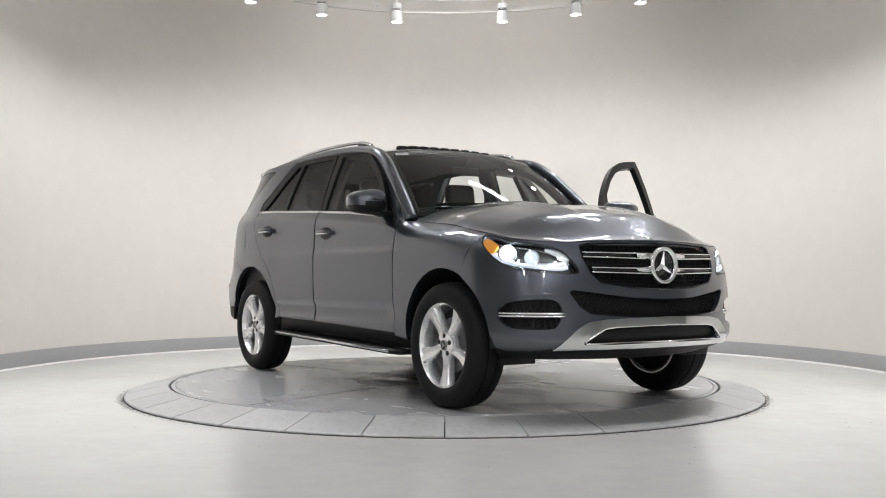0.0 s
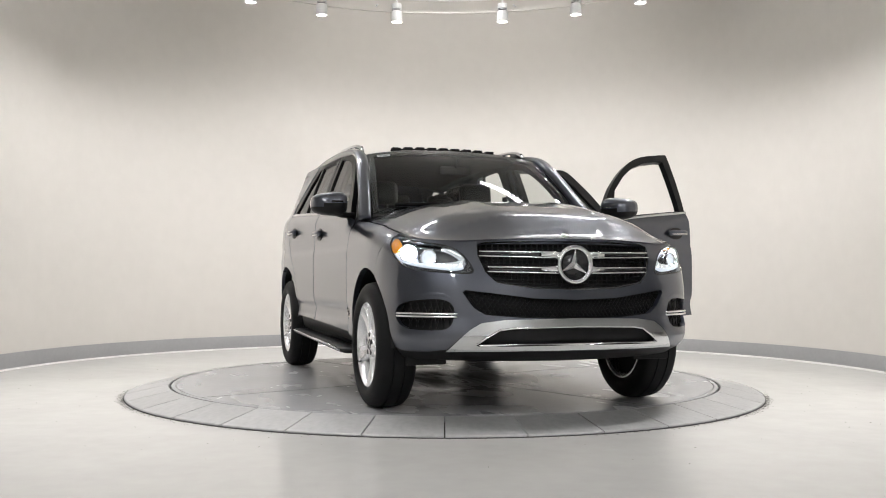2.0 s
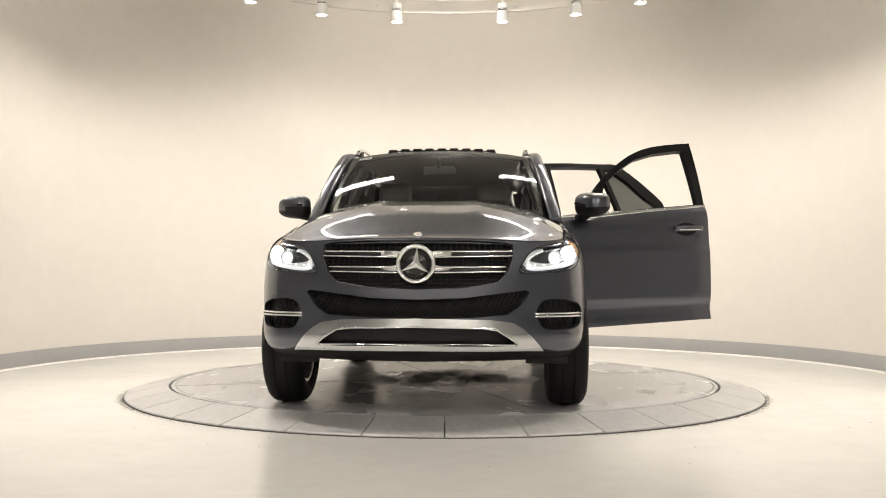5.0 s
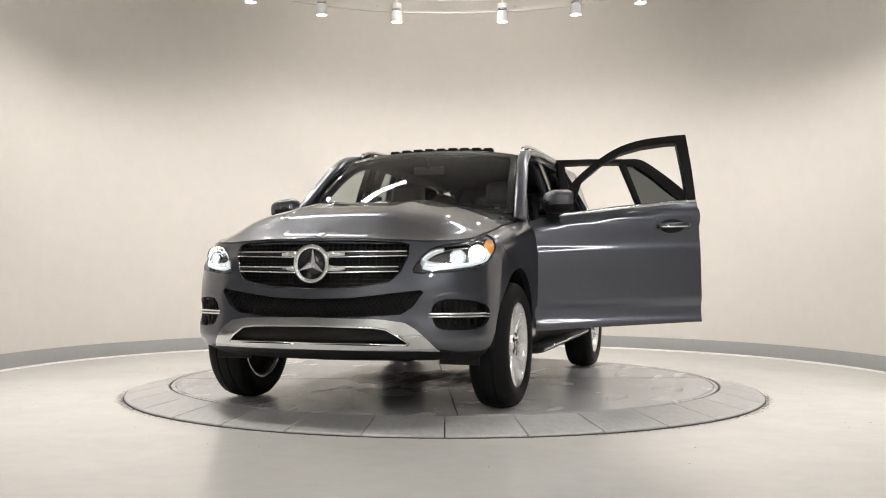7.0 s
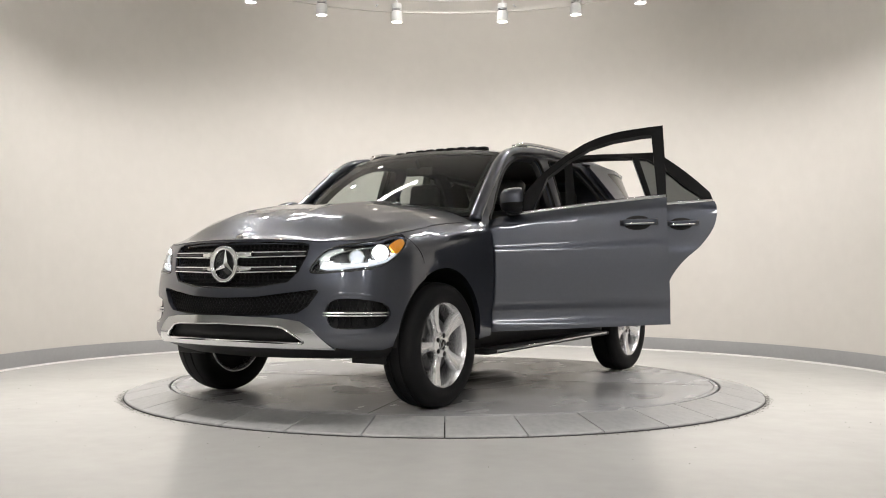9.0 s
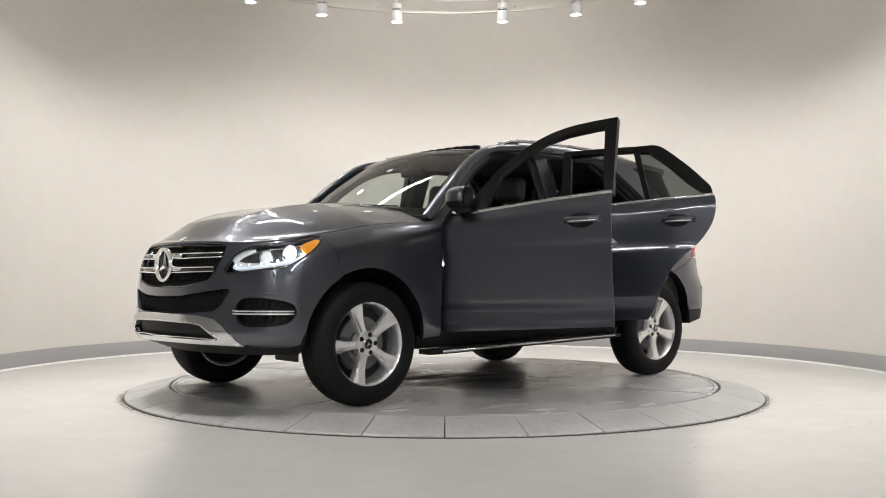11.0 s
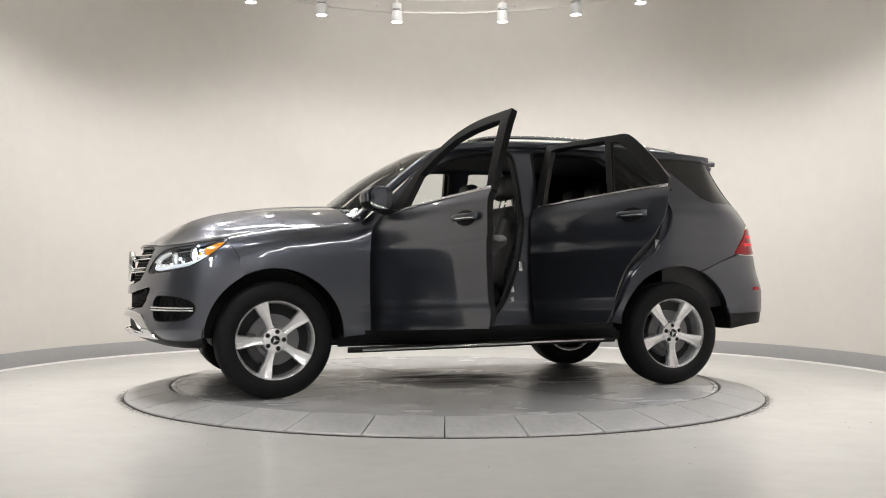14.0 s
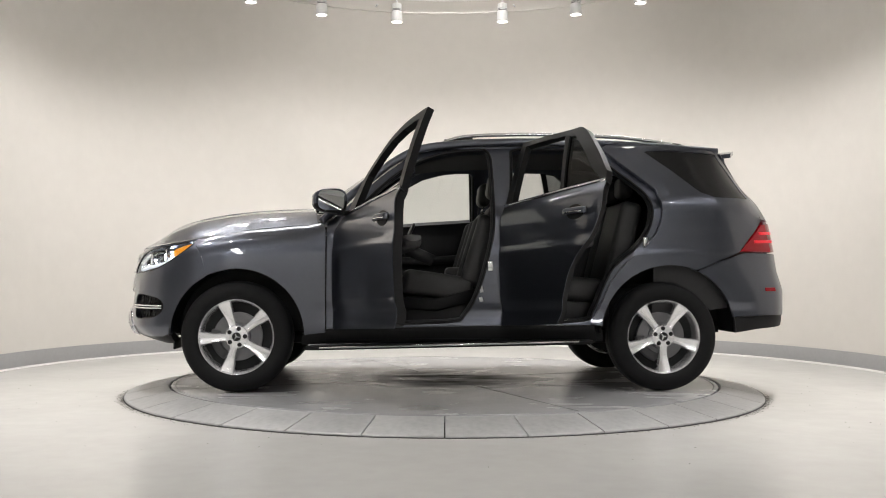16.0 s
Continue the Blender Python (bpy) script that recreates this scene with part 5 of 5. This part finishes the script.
def side_frames():
    a1, a2, out = apertures()
    inner = lambda a, b: skin(a, b) - np.stack([0 * a, 0.048 + 0 * a, 0 * a], -1)
    for sgn in (1, -1):
        def s(bm):
            return bm if sgn > 0 else mirrored(bm)
        fr = part("side_frame", s(panel(out, inner, [a1, a2], 0.03, 0.07, 0.0, double=True)), M_PAINT, car, "grey door frame with rubber seals", flip=False)
        for a in (a1, a2):
            for deep, r, mt, nm in ((0.052, 0.011, M_BLACK, "door_seal"), (0.10, 0.020, M_TRIM, "pillar_trim")):
                path = [skin(q[0], q[1]) - np.array([0, deep, 0]) for q in resample(a, 0.045)]
                part(nm, s(sweep(path, oval(r, r, 8), (0, 1, 0), closed=True)), mt, fr)
        part("sill_plate", s(sweep([(0.60, 0.862, 0.470), (0.02, 0.862, 0.473)], oval(0.022, 0.004, 8, 4))), M_SATIN, fr, "bright sill plate")
        part("sill_plate", s(sweep([(-0.52, 0.862, 0.484), (-0.88, 0.862, 0.487)], oval(0.022, 0.004, 8, 4))), M_SATIN, fr, "bright sill plate")
        for x, z in ((-0.262, 0.86), (-1.345, 1.03)):
            y = float(skin(sx(x), z)[1]) - 0.05
            part("door_striker", s(box_bm(x - 0.02, x + 0.02, y - 0.012, y + 0.014, z - 0.035, z + 0.035, 0.006)), M_SATIN, fr)
        for z, h in ((0.70, 0.022), (0.63, 0.016)):
            x = -0.20
            y = float(skin(sx(x), z)[1]) - 0.047
            part("plate_label", s(moved(box_bm(-0.012, 0.012, 0, 0.0015, -h, h), Matrix.Translation((x, y, z)) @ pose(0, 0, 0, 0, 14, 0))), M_STICKER, fr)
        for z in (0.72, 1.02):
            part("door_hinge", s(box_bm(0.755, 0.80, 0.845, 0.925, z - 0.03, z + 0.03, 0.008)), M_PAINT, fr)
        # inner lower side wall and rear inner panel
        part("rear_inner_panel", s(panel(X([(-1.40, 0.50), (-1.42, 1.30), (-1.20, 1.55), (-1.30, 1.66), (-2.0, 1.60), (-2.15, 1.30), (-2.15, 0.60)]), lambda a, b: skin(a, b) - np.stack([0 * a, 0.09 + 0 * a, 0 * a], -1), [X([(-1.52, 1.63), (-1.85, 1.63), (-2.06, 1.42), (-1.80, 1.38)])], 0.08, 0.0, 0.0)), M_TRIM, car, flip=False)


def pad(x0, x1, y0, y1, z0, z1, r, lean=0.0, pivot=None):
    bm = box_bm(x0, x1, y0, y1, z0, z1, r, 4)
    if lean:
        p = Vector(pivot)
        moved(bm, Matrix.Translation(p) @ pose(0, 0, 0, 0, lean, 0) @ Matrix.Translation(-p))
    return bm


def front_seat(cy):
    s = part("front_seat", pad(-0.16, 0.36, cy - 0.19, cy + 0.19, 0.62, 0.76, 0.05, 8 * -1, (0, 0, 0.68)), M_LEATHER, car, "black leather front seat with headrest")
    pv = (-0.16, 0, 0.72)
    for k in (-1, 1):
        part("cushion_bolster", pad(-0.16, 0.34, cy + k * 0.225 - 0.05, cy + k * 0.225 + 0.05, 0.62, 0.80, 0.045, -8, (0, 0, 0.68)), M_LEATHER, s)
        part("back_bolster", pad(-0.22, -0.06, cy + k * 0.225 - 0.05, cy + k * 0.225 + 0.05, 0.72, 1.24, 0.045, -17, pv), M_LEATHER, s)
        part("headrest_post", sweep([(-0.315, cy + k * 0.05, 1.28), (-0.345, cy + k * 0.05, 1.40)], oval(0.006, 0.006, 8), (1, 0, 0)), M_SATIN, s)
    part("backrest", pad(-0.26, -0.12, cy - 0.20, cy + 0.20, 0.70, 1.34, 0.055, -17, pv), M_LEATHER, s)
    part("headrest", pad(-0.40, -0.29, cy - 0.135, cy + 0.135, 1.36, 1.55, 0.05, -8, (-0.34, 0, 1.45)), M_LEATHER, s)
    part("seat_base", pad(-0.15, 0.33, cy - 0.24, cy + 0.24, 0.42, 0.64, 0.04), M_TRIM, s)
    part("seat_side_trim", sweep([(0.34, cy + 0.285 * (1 if cy > 0 else -1), 0.60), (0.10, cy + 0.29 * (1 if cy > 0 else -1), 0.585), (-0.18, cy + 0.285 * (1 if cy > 0 else -1), 0.66)], oval(0.012, 0.045, 10, 3)), M_BLACK, s)


def cabin():
    for cy in (0.40, -0.40):
        front_seat(cy)
    bench = part("rear_seat", pad(-1.12, -0.60, -0.68, 0.68, 0.60, 0.79, 0.06, -5, (-0.9, 0, 0.7)), M_LEATHER, car, "black leather rear bench with headrests")
    part("seat_base", pad(-1.15, -0.62, -0.66, 0.66, 0.42, 0.62, 0.03), M_TRIM, bench)
    for y0, y1 in ((-0.68, -0.14), (-0.12, 0.12), (0.14, 0.68)):
        part("backrest", pad(-1.26, -1.10, y0, y1, 0.74, 1.36, 0.05, -14, (-1.12, 0, 0.76)), M_LEATHER, bench)
        ym = (y0 + y1) / 2
        part("headrest", pad(-1.36, -1.26, ym - 0.12, ym + 0.12, 1.37, 1.53, 0.045), M_LEATHER, bench)
    # dashboard in two levels, binnacle, console, wheel
    prof = [(0.86, 0.70), (0.60, 0.70), (0.54, 0.78), (0.50, 0.90), (0.53, 1.00), (0.50, 1.05), (0.56, 1.12), (0.70, 1.16), (0.92, 1.17)]
    bm = bmesh.new()
    rows = []
    for y in np.linspace(-0.74, 0.74, 15):
        rows.append([bm.verts.new((x + 0.05 * (abs(y) / 0.74) ** 3, y, z)) for x, z in prof])
    for a, b in zip(rows, rows[1:]):
        for j in range(len(prof) - 1):
            bm.faces.new((a[j], a[j + 1], b[j + 1], b[j]))
    bm.faces.new(rows[0])
    bm.faces.new(rows[-1][::-1])
    dash = part("dashboard", bm, M_TRIM, car, "dark dashboard")
    part("trim_strip", sweep([(0.512, y, 0.975) for y in np.linspace(-0.70, 0.70, 9)], oval(0.008, 0.022, 8, 3)), M_WOOD, dash)
    for y in (-0.09, 0.09, 0.62, -0.62):
        part("air_vent", moved(lathe([(0.0, 0.0), (0.026, 0.0), (0.034, 0.012), (0.040, 0.0)], 20), Matrix.Translation((0.508, y, 1.025)) @ pose(0, 0, 0, 0, -90, 0)), M_SATIN, dash)
    part("display", box_bm(0.50, 0.515, -0.11, 0.11, 1.10, 1.215, 0.006), M_GLOSSBLACK, dash)
    part("binnacle", pad(0.48, 0.66, 0.24, 0.56, 1.06, 1.18, 0.04), M_TRIM, dash)
    part("centre_console", pad(-0.32, 0.60, -0.13, 0.13, 0.42, 0.78, 0.05), M_TRIM, car)
    part("console_armrest", pad(-0.32, 0.0, -0.11, 0.11, 0.76, 0.86, 0.035), M_LEATHER, car)
    m = Matrix.Translation((0.33, 0.40, 1.00)) @ pose(0, 0, 0, 0, 66, 0)
    ring = [(0.185 * math.cos(t), 0.185 * math.sin(t), 0) for t in np.linspace(0, 2 * math.pi, 36, endpoint=False)]
    sw = part("steering_wheel", moved(sweep(ring, oval(0.016, 0.014, 8), closed=True), m), M_LEATHER, car, "black leather steering wheel")
    part("hub_pad", moved(pad(-0.075, 0.075, -0.09, 0.09, -0.03, 0.02, 0.025), m), M_TRIM, sw)
    for a in (90, -90, 180):
        c, s_ = math.cos(radians(a)), math.sin(radians(a))
        part("spoke", moved(sweep([(0.07 * c, 0.07 * s_, -0.005), (0.18 * c, 0.18 * s_, 0)], oval(0.018, 0.008, 8)), m), M_SATIN, sw)
    part("column", moved(sweep([(0, 0, -0.02), (0, 0, -0.24)], oval(0.045, 0.045, 12), (1, 0, 0)), m), M_TRIM, sw)
    # roof lining, mirror, load floor
    part("headliner", panel([(0.22, -0.60), (0.22, 0.60), (-1.9, 0.56), (-1.9, -0.56)], lambda a, b: roof(a, b) - np.array([0, 0, 0.045]), [], 0.1, 0.0, 0.0), M_LINING, car)
    part("inner_mirror", pad(0.30, 0.335, -0.12, 0.12, 1.545, 1.61, 0.015), M_TRIM, car)
    part("mirror_stalk", sweep([(0.33, 0, 1.60), (0.37, 0, 1.66)], oval(0.012, 0.012, 8), (1, 0, 0)), M_TRIM, car)
    part("tailgate_lining", box_bm(-2.12, -2.08, -0.74, 0.74, 0.45, 1.32, 0.01), M_TRIM, car)
    part("load_floor", box_bm(-2.15, -1.20, -0.60, 0.60, 0.70, 0.74), M_TRIM, car)
    for sgn in (1, -1):
        part("belt_strap", sweep([(-0.33, sgn * 0.655, 1.45), (-0.30, sgn * 0.70, 1.1), (-0.20, sgn * 0.74, 0.62)], oval(0.022, 0.002, 8, 4), (1, 0, 0)), M_TRIM, car)


def roof_gear():
    """Open sunroof's air deflector with its row of lumps, wipers and the screen sticker."""
    d = part("air_deflector", sweep([(0.02, y, float(roof(0.02, y)[2]) + 0.006) for y in np.linspace(-0.42, 0.42, 13)], oval(0.02, 0.008, 8)), M_BLACK, car)
    for y in np.linspace(-0.38, 0.38, 9):
        z = float(roof(0.02, y)[2]) + 0.004
        part("deflector_lump", pad(-0.01, 0.05, y - 0.034, y + 0.034, z - 0.004, z + 0.020, 0.009), M_BLACK, d)
    for k, (y0, y1) in enumerate(((0.55, -0.10), (-0.05, -0.62))):
        a = []
        for t in np.linspace(0, 1, 9):
            y = y0 + (y1 - y0) * t
            q = screen(y / 0.78, 0.035 + 0.03 * t)
            a.append((q[0] + 0.012, q[1], q[2] + 0.016))
        w = part("wiper", sweep(a, oval(0.007, 0.006, 6)), M_BLACK, car, "black wiper arm and blade")
        part("wiper_blade", sweep([(x - 0.004, y, z - 0.008) for x, y, z in a[2:]], oval(0.004, 0.010, 6)), M_TYRE, w)
    st = part("screen_sticker", panel([(-0.90, 0.905), (-0.76, 0.905), (-0.76, 0.955), (-0.90, 0.955)], screen, [], 0.03, 0.0, 0.0, lift=0.004), M_STICKER, car, "white paper sticker inside the windscreen")
    for w in (0.918, 0.932):
        part("print_bar", panel([(-0.885, w), (-0.775, w), (-0.775, w + 0.006), (-0.885, w + 0.006)], screen, [], 0.03, 0.0, 0.0, lift=0.006), M_CAST, st)


M_WOOD = material("dark_wood_trim", (0.06, 0.04, 0.03), 0.25, vary=0.3, scale=12, coat=0.6)
M_LINING = material("dark_lining", (0.05, 0.05, 0.05), 0.9, vary=0.08, scale=30)
side_frames()
cabin()
roof_gear()

# ------------------------------------------------ movement
def motions():
    rows = [(t, pose(0.0, 0.0, 0.0, 0, 0, heading(t))) for t in [0.5 * k for k in range(33)]]
    walk(platter, rows)
    walk(car, [(t, m @ Matrix.Translation((-0.002, -0.023, 0.0))) for t, m in rows])


motions()
